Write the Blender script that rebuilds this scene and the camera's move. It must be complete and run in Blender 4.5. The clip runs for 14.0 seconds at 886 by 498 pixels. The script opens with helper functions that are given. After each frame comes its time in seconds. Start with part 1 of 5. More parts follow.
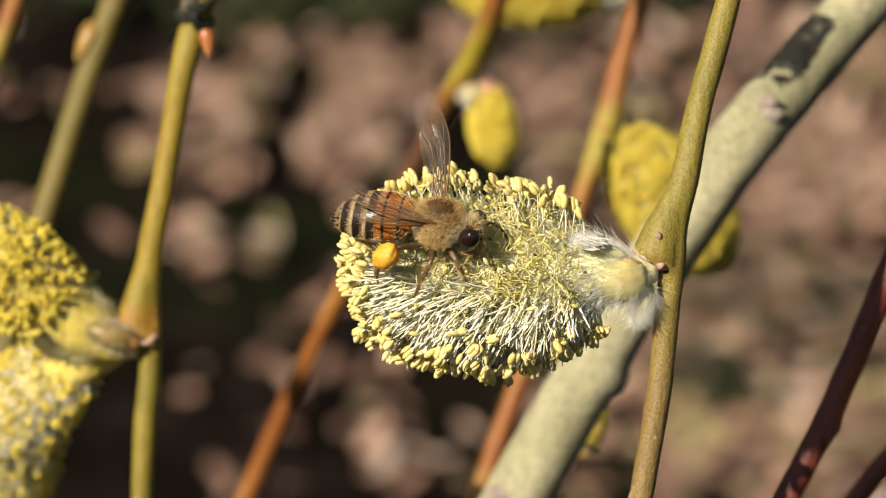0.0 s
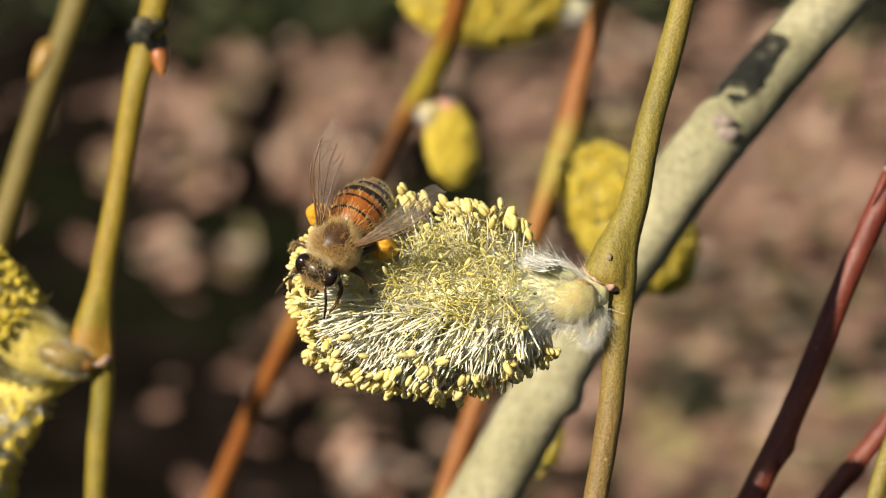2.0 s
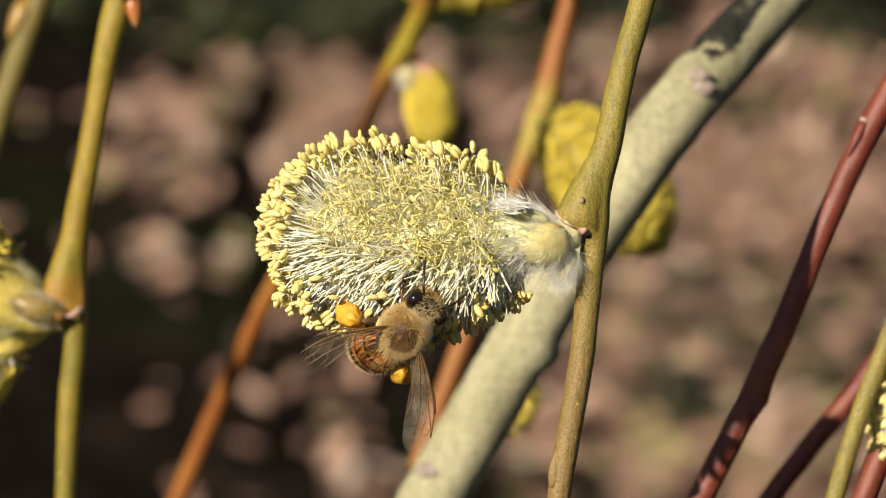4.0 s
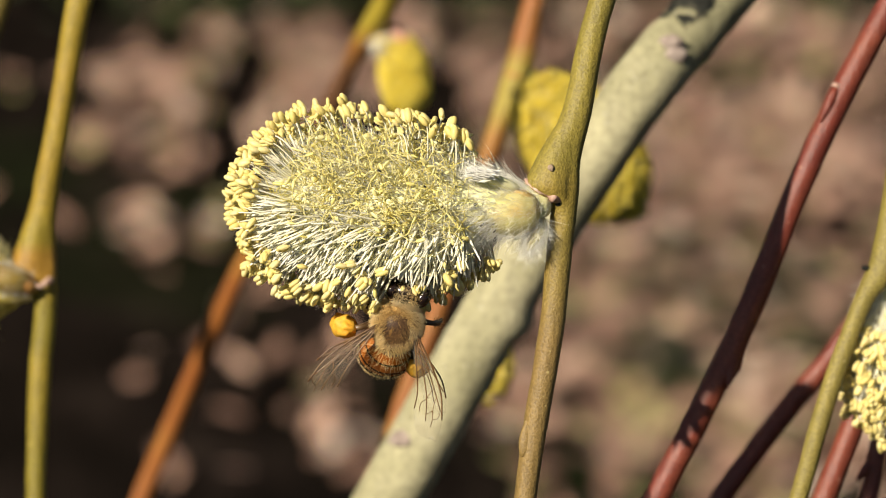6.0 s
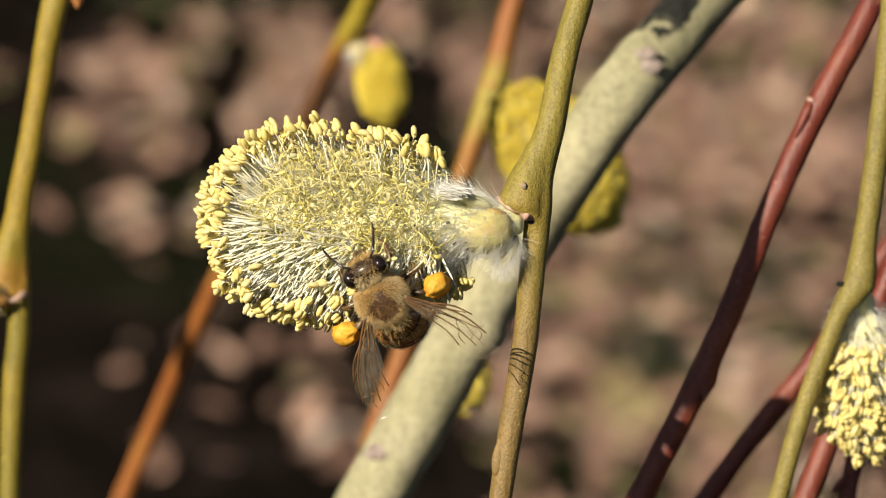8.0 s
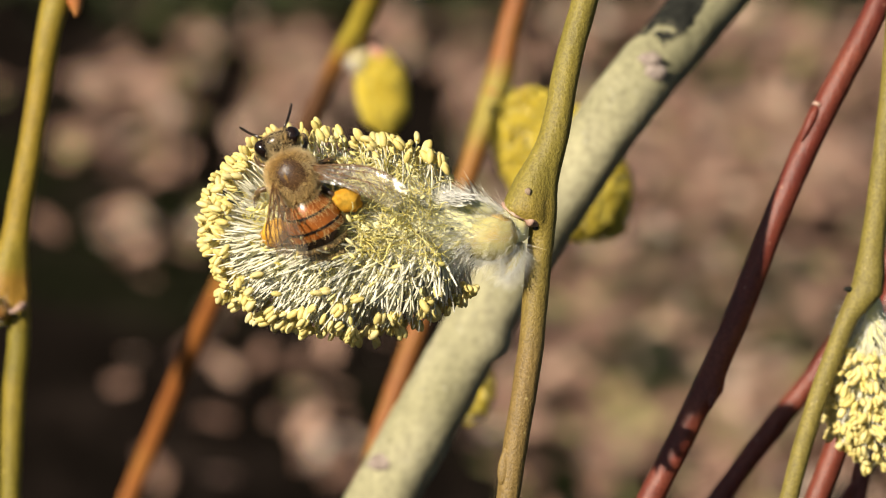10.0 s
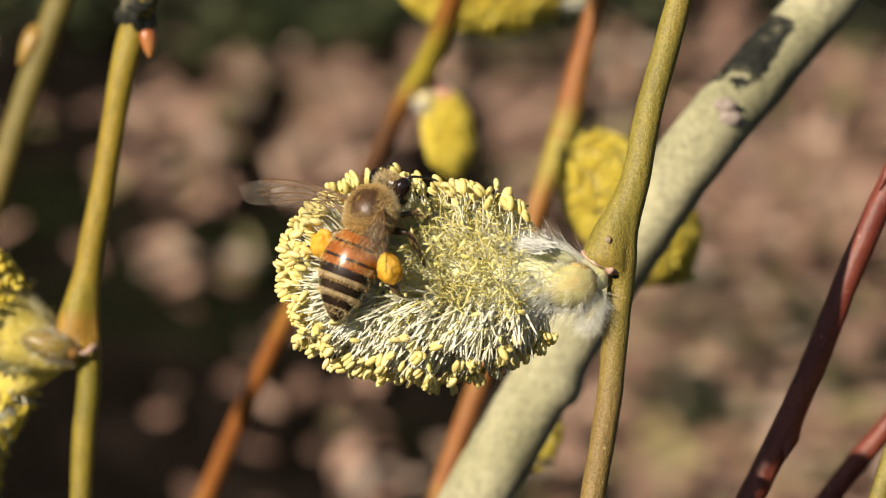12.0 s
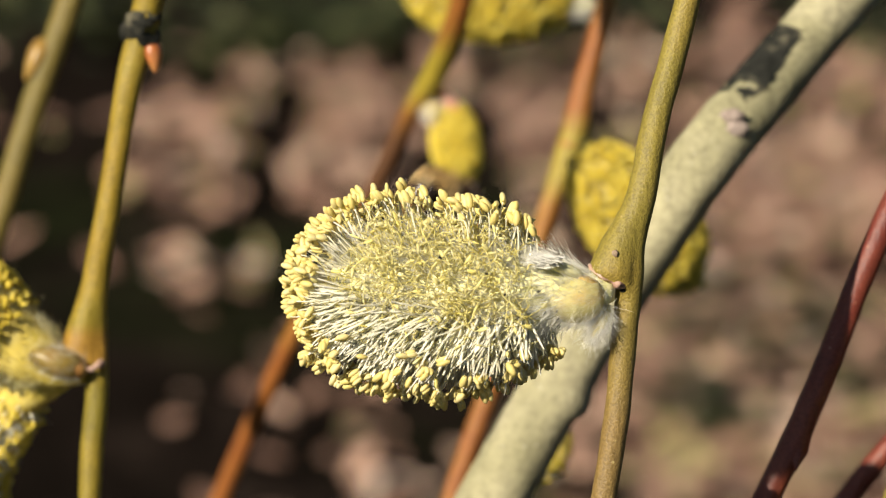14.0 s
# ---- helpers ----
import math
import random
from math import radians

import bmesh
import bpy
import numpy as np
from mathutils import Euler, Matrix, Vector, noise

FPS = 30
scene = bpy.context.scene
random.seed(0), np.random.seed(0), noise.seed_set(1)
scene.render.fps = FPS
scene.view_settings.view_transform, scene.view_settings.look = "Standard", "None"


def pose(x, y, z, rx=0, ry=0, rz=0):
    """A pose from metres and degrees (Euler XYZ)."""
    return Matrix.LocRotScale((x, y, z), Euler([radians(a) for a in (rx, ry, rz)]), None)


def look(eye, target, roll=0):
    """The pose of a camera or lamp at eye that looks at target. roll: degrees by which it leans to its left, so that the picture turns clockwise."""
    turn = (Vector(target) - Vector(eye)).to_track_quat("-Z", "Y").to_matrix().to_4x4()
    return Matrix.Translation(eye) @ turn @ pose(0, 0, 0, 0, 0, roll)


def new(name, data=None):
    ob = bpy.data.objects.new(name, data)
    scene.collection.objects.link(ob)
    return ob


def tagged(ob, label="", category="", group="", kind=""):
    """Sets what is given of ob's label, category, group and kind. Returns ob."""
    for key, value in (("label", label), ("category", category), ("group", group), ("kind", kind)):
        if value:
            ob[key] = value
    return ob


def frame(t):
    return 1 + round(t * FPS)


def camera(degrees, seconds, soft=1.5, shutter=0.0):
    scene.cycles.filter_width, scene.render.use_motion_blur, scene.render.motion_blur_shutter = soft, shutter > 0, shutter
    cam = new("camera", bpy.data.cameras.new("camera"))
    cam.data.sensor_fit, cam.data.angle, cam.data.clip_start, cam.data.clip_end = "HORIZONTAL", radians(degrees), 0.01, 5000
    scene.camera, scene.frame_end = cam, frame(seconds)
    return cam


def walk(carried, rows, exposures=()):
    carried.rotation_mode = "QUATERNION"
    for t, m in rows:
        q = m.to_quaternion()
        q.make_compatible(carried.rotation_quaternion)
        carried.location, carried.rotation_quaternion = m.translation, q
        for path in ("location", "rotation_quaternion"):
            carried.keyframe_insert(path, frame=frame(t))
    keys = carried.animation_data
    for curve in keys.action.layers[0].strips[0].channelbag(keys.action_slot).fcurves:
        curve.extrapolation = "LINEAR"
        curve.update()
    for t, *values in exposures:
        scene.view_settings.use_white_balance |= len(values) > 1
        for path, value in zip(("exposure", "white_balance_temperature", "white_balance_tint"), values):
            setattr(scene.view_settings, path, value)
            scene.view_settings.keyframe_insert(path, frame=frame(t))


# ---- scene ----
# Axes of the shrub: x to the right, y away, z up, leaned 20 degrees forward over the ground; lengths in millimetres.
MM = 0.001
S = pose(0, 0, 0.6, -20, 0, 0)

# ---- camera and its way ----
cam = camera(14, 14.0, soft=1.1, shutter=0.25)
cam.data.dof.use_dof = True
cam.data.dof.focus_distance = 0.2925
cam.data.dof.aperture_fstop = 40
# seconds; millimetres; degrees to the right, up and of roll
PATH = [
    (0, 0.000, -300.000, 0.000, 0.000, 0.000, 0.000),
    (0.5, 0.892, -299.764, -0.315, -0.001, 0.067, 0.041),
    (1, 2.287, -299.344, 0.053, 0.016, 0.055, 0.181),
    (1.5, 1.977, -299.225, 0.305, 0.258, 0.118, 0.201),
    (2, 2.384, -298.916, 0.789, 0.342, 0.189, 0.120),
    (2.5, 3.214, -298.695, -0.174, 0.362, 0.328, -0.067),
    (3, 2.919, -298.446, -1.176, 0.545, 0.447, -0.158),
    (3.5, 2.800, -297.842, -3.331, 0.574, 0.638, -0.415),
    (4, 4.226, -297.298, -5.076, 0.440, 0.416, -0.141),
    (4.2, 4.743, -297.432, -5.080, 0.435, 0.319, 0.019),
    (6.5, 6.034, -294.940, -4.797, 0.670, -0.163, 0.135),
    (7, 6.465, -294.488, -4.203, 0.696, -0.251, 0.167),
    (7.5, 6.690, -294.764, -3.164, 0.760, -0.354, 0.122),
    (8, 7.118, -294.733, -2.471, 0.811, -0.308, 0.156),
    (10.3, 6.420, -290.798, -2.740, 0.845, -0.095, 0.520),
    (10.5, 5.140, -290.322, -2.103, 0.936, -0.102, 0.408),
    (11, 2.969, -290.034, -0.733, 0.760, 0.037, 0.191),
    (11.5, 2.995, -290.396, -0.990, 0.459, 0.232, 0.026),
    (12, 3.090, -290.156, -1.608, 0.304, 0.385, 0.015),
    (12.5, 3.580, -289.795, -1.994, 0.136, 0.486, 0.126),
    (13, 3.904, -289.535, -2.101, 0.089, 0.532, 0.209),
    (13.5, 3.121, -289.268, -1.862, 0.176, 0.508, 0.149),
    (14, 3.629, -289.297, -0.593, 0.097, 0.422, 0.427),
]


def eye_pose(x, y, z, yaw, pitch, roll):
    return S @ pose(x * MM, y * MM, z * MM, 90 + pitch, 0, -yaw) @ pose(0, 0, 0, 0, 0, -roll)


walk(cam, [(row[0], eye_pose(*row[1:])) for row in PATH])

# ---- world and sun ----
SUN_FROM = (S.to_3x3() @ Vector((-0.525, -0.77, 0.36))).normalized()
world = bpy.data.worlds.new("world")
scene.world = world
world.use_nodes = True
sky = world.node_tree.nodes.new("ShaderNodeTexSky")
sky.sky_type, sky.sun_disc = "NISHITA", False
sky.sun_elevation = math.asin(SUN_FROM.z)
sky.sun_rotation = math.atan2(SUN_FROM.x, SUN_FROM.y)
world.node_tree.links.new(sky.outputs[0], world.node_tree.nodes["Background"].inputs[0])
world.node_tree.nodes["Background"].inputs[1].default_value = 0.03
sun = new("sun", bpy.data.lights.new("sun", "SUN"))
sun.data.energy, sun.data.angle, sun.data.color = 5.0, radians(0.55), (1.0, 0.88, 0.72)
sun.matrix_world = look(SUN_FROM * 5, (0, 0, 0))
scene.view_settings.exposure = 0.70


# ---- materials ----
def nodes_of(name):
    m = bpy.data.materials.new(name)
    m.use_nodes = True
    return m, m.node_tree.nodes, m.node_tree.links, m.node_tree.nodes["Principled BSDF"]


def noise_node(n, l, coord, scale, detail=4.0, stretch=None, rough=0.55):
    t = n.new("ShaderNodeTexNoise")
    t.inputs["Scale"].default_value, t.inputs["Detail"].default_value = scale, detail
    t.inputs["Roughness"].default_value = rough
    if stretch:
        mp = n.new("ShaderNodeMapping")
        mp.inputs["Scale"].default_value = stretch
        l.new(coord, mp.inputs["Vector"])
        coord = mp.outputs["Vector"]
    l.new(coord, t.inputs["Vector"])
    return t


def ramp_node(n, l, fac, stops):
    r = n.new("ShaderNodeValToRGB")
    while len(r.color_ramp.elements) < len(stops):
        r.color_ramp.elements.new(0.5)
    for e, (at, c) in zip(r.color_ramp.elements, stops):
        e.position, e.color = at, (*c, 1)
    l.new(fac, r.inputs["Fac"])
    return r


def mix_node(n, l, fac, a, b, mode="MIX"):
    x = n.new("ShaderNodeMix")
    x.data_type, x.blend_type = "RGBA", mode
    if isinstance(fac, float):
        x.inputs[0].default_value = fac
    else:
        l.new(fac, x.inputs[0])
    l.new(a, x.inputs[6]), l.new(b, x.inputs[7])
    return x.outputs[2]


def bump_node(n, l, height, strength, distance, target):
    b = n.new("ShaderNodeBump")
    b.inputs["Strength"].default_value, b.inputs["Distance"].default_value = strength, distance
    l.new(height, b.inputs["Height"])
    l.new(b.outputs["Normal"], target.inputs["Normal"])
    return b


def surface(name, low, mid, high, coarse, fine, rough=0.6, bump=0.4, depth=0.0001, metal=0.0, spec=0.5, island=0.0, through_light=0.0, stretch=None, grain_share=0.6):
    """A surface whose colour wanders at two scales, with fine relief; island: a shift from piece to piece."""
    m, n, l, p = nodes_of(name)
    co = n.new("ShaderNodeTexCoord").outputs["Object"]
    a = noise_node(n, l, co, coarse, 3.0, stretch)
    b = noise_node(n, l, co, fine, 5.0, stretch)
    col = ramp_node(n, l, a.outputs["Fac"], ((0.3, low), (0.5, mid), (0.7, high))).outputs["Color"]
    grain = ramp_node(n, l, b.outputs["Fac"], ((0.3, (0.62, 0.6, 0.58)), (0.6, (1, 1, 1)))).outputs["Color"]
    col = mix_node(n, l, grain_share, col, grain, "MULTIPLY")
    if island:
        g = n.new("ShaderNodeNewGeometry").outputs["Random Per Island"]
        o = n.new("ShaderNodeObjectInfo").outputs["Random"]
        s = n.new("ShaderNodeMath")
        s.operation = "ADD"
        l.new(g, s.inputs[0]), l.new(o, s.inputs[1])
        f = n.new("ShaderNodeMath")
        f.operation = "FRACT"
        l.new(s.outputs[0], f.inputs[0])
        tone = ramp_node(n, l, f.outputs[0], ((0.0, (1 - island,) * 3), (1.0, (1.0, 1.0, 1.0)))).outputs["Color"]
        col = mix_node(n, l, 1.0, col, tone, "MULTIPLY")
    l.new(col, p.inputs["Base Color"])
    p.inputs["Roughness"].default_value, p.inputs["Metallic"].default_value = rough, metal
    p.inputs["Specular IOR Level"].default_value = spec
    if bump:
        bump_node(n, l, b.outputs["Fac"], bump, depth, p)
    if through_light:
        t = n.new("ShaderNodeBsdfTranslucent")
        l.new(col, t.inputs["Color"])
        x = n.new("ShaderNodeMixShader")
        x.inputs[0].default_value = through_light
        l.new(p.outputs[0], x.inputs[1]), l.new(t.outputs[0], x.inputs[2])
        l.new(x.outputs[0], n["Material Output"].inputs["Surface"])
    return m


def bark(name, low, mid, high, speck, rough=0.55, grain=0.75, coarse=1.0, bands=()):
    """Smooth willow bark: colour drifts along the shoot, lengthwise fibres, pale lenticels; bands: other colours over stretches of its height."""
    m, n, l, p = nodes_of(name)
    co = n.new("ShaderNodeTexCoord").outputs["Object"]
    drift = noise_node(n, l, co, 110, 3.0)
    fibre = noise_node(n, l, co, 2000 * coarse, 5.0, (1.0, 1.0, 0.25))
    fine = noise_node(n, l, co, 4800 * coarse, 4.0)
    col = ramp_node(n, l, drift.outputs["Fac"], ((0.28, low), (0.5, mid), (0.72, high))).outputs["Color"]
    for tint, lo, hi in bands:
        sep = n.new("ShaderNodeSeparateXYZ")
        l.new(co, sep.inputs[0])
        soft = (hi - lo) * 0.3 * MM
        rise, fall, both = n.new("ShaderNodeMapRange"), n.new("ShaderNodeMapRange"), n.new("ShaderNodeMath")
        rise.inputs["From Min"].default_value, rise.inputs["From Max"].default_value = lo * MM, lo * MM + soft
        fall.inputs["From Min"].default_value, fall.inputs["From Max"].default_value = hi * MM, hi * MM - soft
        both.operation = "MULTIPLY"
        for k, q in enumerate((rise, fall)):
            l.new(sep.outputs["Z"], q.inputs["Value"])
            l.new(q.outputs["Result"], both.inputs[k])
        bc = n.new("ShaderNodeRGB")
        bc.outputs[0].default_value = (*tint, 1)
        col = mix_node(n, l, both.outputs[0], col, bc.outputs[0])
    fc = ramp_node(n, l, fibre.outputs["Fac"], ((0.34, (0.38, 0.36, 0.34)), (0.6, (1.1, 1.08, 1.0)))).outputs["Color"]
    col = mix_node(n, l, 0.3, col, fc, "MULTIPLY")
    gc = ramp_node(n, l, fine.outputs["Fac"], ((0.36, (0.56, 0.53, 0.5)), (0.56, (1.1, 1.08, 1.05)))).outputs["Color"]
    col = mix_node(n, l, grain, col, gc, "MULTIPLY")
    cells = n.new("ShaderNodeTexVoronoi")
    cells.inputs["Scale"].default_value = 1150
    l.new(co, cells.inputs["Vector"])
    dots = ramp_node(n, l, cells.outputs["Distance"], ((0.07, (1, 1, 1)), (0.17, (0, 0, 0))))
    pick = noise_node(n, l, co, 520, 2.0)
    keep = ramp_node(n, l, pick.outputs["Fac"], ((0.5, (0, 0, 0)), (0.6, (1, 1, 1))))
    mk = n.new("ShaderNodeMath")
    mk.operation = "MULTIPLY"
    l.new(dots.outputs["Color"], mk.inputs[0]), l.new(keep.outputs["Color"], mk.inputs[1])
    sp = n.new("ShaderNodeRGB")
    sp.outputs[0].default_value = (*speck, 1)
    col = mix_node(n, l, mk.outputs[0], col, sp.outputs[0])
    l.new(col, p.inputs["Base Color"])
    p.inputs["Roughness"].default_value = rough
    p.inputs["Specular IOR Level"].default_value = 0.4
    add = n.new("ShaderNodeMath")
    add.operation = "ADD"
    l.new(fibre.outputs["Fac"], add.inputs[0]), l.new(fine.outputs["Fac"], add.inputs[1])
    bump_node(n, l, add.outputs[0], 0.7, 0.00012, p)
    return m


OLIVE = bark("olive_bark", (0.16, 0.135, 0.024), (0.225, 0.185, 0.032), (0.26, 0.185, 0.034), (0.38, 0.30, 0.12), grain=0.6, bands=(((0.20, 0.135, 0.042), -40.0, -1.0),))
YELLOW_BARK = bark("yellow_bark", (0.235, 0.155, 0.014), (0.26, 0.19, 0.017), (0.225, 0.185, 0.02), (0.42, 0.33, 0.08), bands=(((0.17, 0.14, 0.012), -14.0, -5.4), ((0.17, 0.14, 0.012), -50.0, -10.0), ((0.29, 0.165, 0.02), -6.2, -1.6),))
GREEN_BARK = bark("green_bark", (0.14, 0.115, 0.025), (0.20, 0.165, 0.035), (0.23, 0.19, 0.045), (0.36, 0.30, 0.13))
BROWN_OLIVE = bark("brown_olive_bark", (0.11, 0.085, 0.018), (0.15, 0.12, 0.024), (0.18, 0.135, 0.03), (0.3, 0.24, 0.1))
RED_BARK = bark("red_bark", (0.085, 0.018, 0.012), (0.145, 0.03, 0.019), (0.20, 0.055, 0.03), (0.42, 0.22, 0.15), rough=0.38)
# the dark brown band below the node puts shade into the bark colour
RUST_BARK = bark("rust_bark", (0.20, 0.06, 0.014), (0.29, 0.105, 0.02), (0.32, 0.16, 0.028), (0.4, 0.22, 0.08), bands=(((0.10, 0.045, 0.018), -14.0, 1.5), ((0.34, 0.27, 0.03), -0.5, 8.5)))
BROWN_BARK = bark("brown_bark", (0.19, 0.055, 0.014), (0.26, 0.095, 0.02), (0.31, 0.17, 0.03), (0.4, 0.24, 0.08), bands=(((0.30, 0.24, 0.035), -3.0, 8.0),))
GREY_BARK = bark("grey_green_bark", (0.22, 0.212, 0.118), (0.31, 0.297, 0.178), (0.41, 0.39, 0.255), (0.48, 0.465, 0.36), rough=0.8, grain=0.5, coarse=0.33)
LICHEN = surface("black_crust", (0.010, 0.011, 0.009), (0.022, 0.023, 0.019), (0.13, 0.12, 0.08), 420, 1700, 0.9, 0.9, 0.0002, spec=0.12)
SCAR = surface("leaf_scar", (0.28, 0.15, 0.11), (0.45, 0.30, 0.23), (0.6, 0.46, 0.38), 900, 3000, 0.7, 0.8, 0.0001)
ORANGE_BUD = surface("orange_bud", (0.28, 0.075, 0.022), (0.36, 0.12, 0.035), (0.40, 0.19, 0.06), 300, 1500, 0.32, 0.2)
YELLOW_BUD = surface("yellow_bud", (0.24, 0.14, 0.028), (0.31, 0.19, 0.04), (0.33, 0.23, 0.06), 300, 1500, 0.4, 0.2)
BUD_SCALE = surface("bud_scale", (0.62, 0.58, 0.18), (0.74, 0.68, 0.30), (0.70, 0.48, 0.16), 260, 1500, 0.35, 0.15, through_light=0.35, grain_share=0.2)
WHITE_SCALE = surface("white_scale", (0.62, 0.60, 0.28), (0.72, 0.70, 0.40), (0.80, 0.79, 0.58), 260, 1500, 0.16, 0.1, through_light=0.3, grain_share=0.1)
CORE = surface("catkin_core", (0.76, 0.74, 0.30), (0.84, 0.81, 0.42), (0.88, 0.86, 0.56), 700, 2600, 0.7, 0.5, grain_share=0.2)
GOLD_CORE = surface("yellow_core", (0.5, 0.4, 0.06), (0.6, 0.48, 0.09), (0.66, 0.55, 0.16), 700, 2600, 0.7, 0.5)
SILK = surface("silky_hair", (0.93, 0.92, 0.80), (0.96, 0.95, 0.86), (0.97, 0.97, 0.92), 500, 2000, 0.3, 0.0, island=0.06, through_light=0.25, grain_share=0.0)
YELLOW_SILK = surface("yellow_silk", (0.74, 0.68, 0.30), (0.82, 0.77, 0.42), (0.88, 0.85, 0.60), 500, 2000, 0.35, 0.0, island=0.15, through_light=0.4, grain_share=0.0)
FILAMENT = surface("filament", (0.93, 0.91, 0.66), (0.96, 0.94, 0.76), (0.97, 0.96, 0.86), 500, 2000, 0.35, 0.0, island=0.04, through_light=0.3, grain_share=0.0)
WITHERED = surface("withered_filament", (0.86, 0.77, 0.22), (0.92, 0.85, 0.36), (0.95, 0.91, 0.54), 500, 2000, 0.45, 0.0, island=0.15, through_light=0.36, grain_share=0.0)
ANTHER = surface("anther", (0.84, 0.70, 0.20), (0.90, 0.78, 0.30), (0.93, 0.84, 0.44), 420, 5000, 0.5, 0.25, 0.00004, island=0.14, through_light=0.28, grain_share=0.3)
GOLD_ANTHER = surface("golden_anther", (0.66, 0.50, 0.04), (0.75, 0.60, 0.065), (0.80, 0.68, 0.13), 420, 5000, 0.6, 0.25, 0.00004, island=0.25, through_light=0.15, grain_share=0.3)
PINK_SCALE = surface("pink_scale", (0.5, 0.2, 0.13), (0.6, 0.28, 0.2), (0.6, 0.36, 0.26), 300, 1500, 0.5, 0.2)


# ---- mesh helpers ----
class Geo:
    """Vertices and faces in millimetres, to become one mesh."""

    def __init__(self):
        self.v, self.f, self.m, self.count = [], [], [], 0

    def add(self, verts, faces, slot=0):
        verts = np.asarray(verts, float).reshape(-1, 3)
        self.v.append(verts)
        self.f += [tuple(i + self.count for i in face) for face in faces]
        self.m += [slot] * len(faces)
        self.count += len(verts)

    def mesh(self, name, materials, origin=(0, 0, 0), smooth=True):
        me = bpy.data.meshes.new(name)
        v = (np.concatenate(self.v) - np.asarray(origin)) * MM
        me.from_pydata(v.tolist(), [], self.f)
        for m in materials if isinstance(materials, (list, tuple)) else [materials]:
            me.materials.append(m)
        me.polygons.foreach_set("material_index", self.m)
        me.polygons.foreach_set("use_smooth", [smooth] * len(self.f))
        me.update()
        return me


def part(name, geo, materials, parent, label="", origin=(0, 0, 0), kind="", smooth=True):
    ob = new(name, geo.mesh(name, materials, origin, smooth))
    ob.parent = parent
    return tagged(ob, label, kind=kind)


def thing(name, at, label, category, group=""):
    """An empty at the point `at` of the shrub's axes, to carry the parts of one thing."""
    e = new(name)
    e.empty_display_size = 0.002
    e.matrix_basis = S @ Matrix.Translation(Vector(at) * MM)
    return tagged(e, label, category, group)


def unit(a):
    a = np.asarray(a, float)
    return a / np.maximum(np.linalg.norm(a, axis=-1, keepdims=True), 1e-9)


def spline(points, step):
    """A Catmull-Rom curve through rows of numbers, sampled about every `step` of its first three."""
    p = np.asarray(points, float)
    h = np.maximum(np.linalg.norm(np.diff(p[:, :3], axis=0), axis=1), 1e-6)
    v = np.diff(p, axis=0) / h[:, None]
    m = np.vstack((v[:1], (v[:-1] * h[1:, None] + v[1:] * h[:-1, None]) / (h[1:] + h[:-1])[:, None], v[-1:]))
    out = []
    for i in range(len(h)):
        k = max(2, int(min(h[i] / step, 30)))
        t = np.linspace(0, 1, k, endpoint=False)[:, None]
        out.append((2 * t**3 - 3 * t**2 + 1) * p[i] + (t**3 - 2 * t**2 + t) * h[i] * m[i] + (3 * t**2 - 2 * t**3) * p[i + 1] + (t**3 - t**2) * h[i] * m[i + 1])
    out.append(p[-1:])
    return np.vstack(out)


def frames_along(c):
    """Tangents and two cross directions along a curve, carried without twist."""
    t = unit(np.gradient(c, axis=0))
    n = unit(np.cross(t[0], (0.31, -0.9, 0.27)))
    ns = []
    for k in range(len(c)):
        n = unit(n - t[k] * np.dot(n, t[k]))
        ns.append(n)
    ns = np.array(ns)
    return t, ns, np.cross(t, ns)


def tube(geo, path, sides=20, step=1.0, bulges=(), rough=0.03, seed=0, slot=0, caps=True):
    """A round shoot along rows (x, y, z, radius). bulges: (place, direction, height, reach above, reach below)."""
    c = spline(path, step)
    r, c = c[:, 3], c[:, :3]
    t, a, b = frames_along(c)
    ang = np.linspace(0, 2 * np.pi, sides, endpoint=False)
    out = np.cos(ang)[None, :, None] * a[:, None] + np.sin(ang)[None, :, None] * b[:, None]
    rad = np.repeat(r[:, None], sides, 1)
    for at, way, height, above, below in bulges:
        d = c[:, 2] - at[2]
        prof = np.where(d > 0, np.clip(1 - d / above, 0, 1) ** 1.8, np.clip(1 + d / below, 0, 1))
        prof = prof * prof * (3 - 2 * prof)
        side = np.clip(out @ unit(way), 0, 1) ** 1.3
        rad = rad + height * prof[:, None] * side
    pts = c[:, None] + out * rad[..., None]
    if rough:
        for i in range(len(c)):
            for j in range(sides):
                q = Vector(pts[i, j] * 0.55) + Vector((seed * 7.1, 0, 0))
                pts[i, j] += out[i, j] * rough * rad[i, j] * (noise.noise(q) + 0.6 * noise.noise(q * 3.7))
    n = len(c)
    faces = [(i * sides + j, i * sides + (j + 1) % sides, (i + 1) * sides + (j + 1) % sides, (i + 1) * sides + j) for i in range(n - 1) for j in range(sides)]
    if caps:
        faces += [tuple(range(sides))[::-1], tuple(range((n - 1) * sides, n * sides))]
    geo.add(pts.reshape(-1, 3), faces, slot)


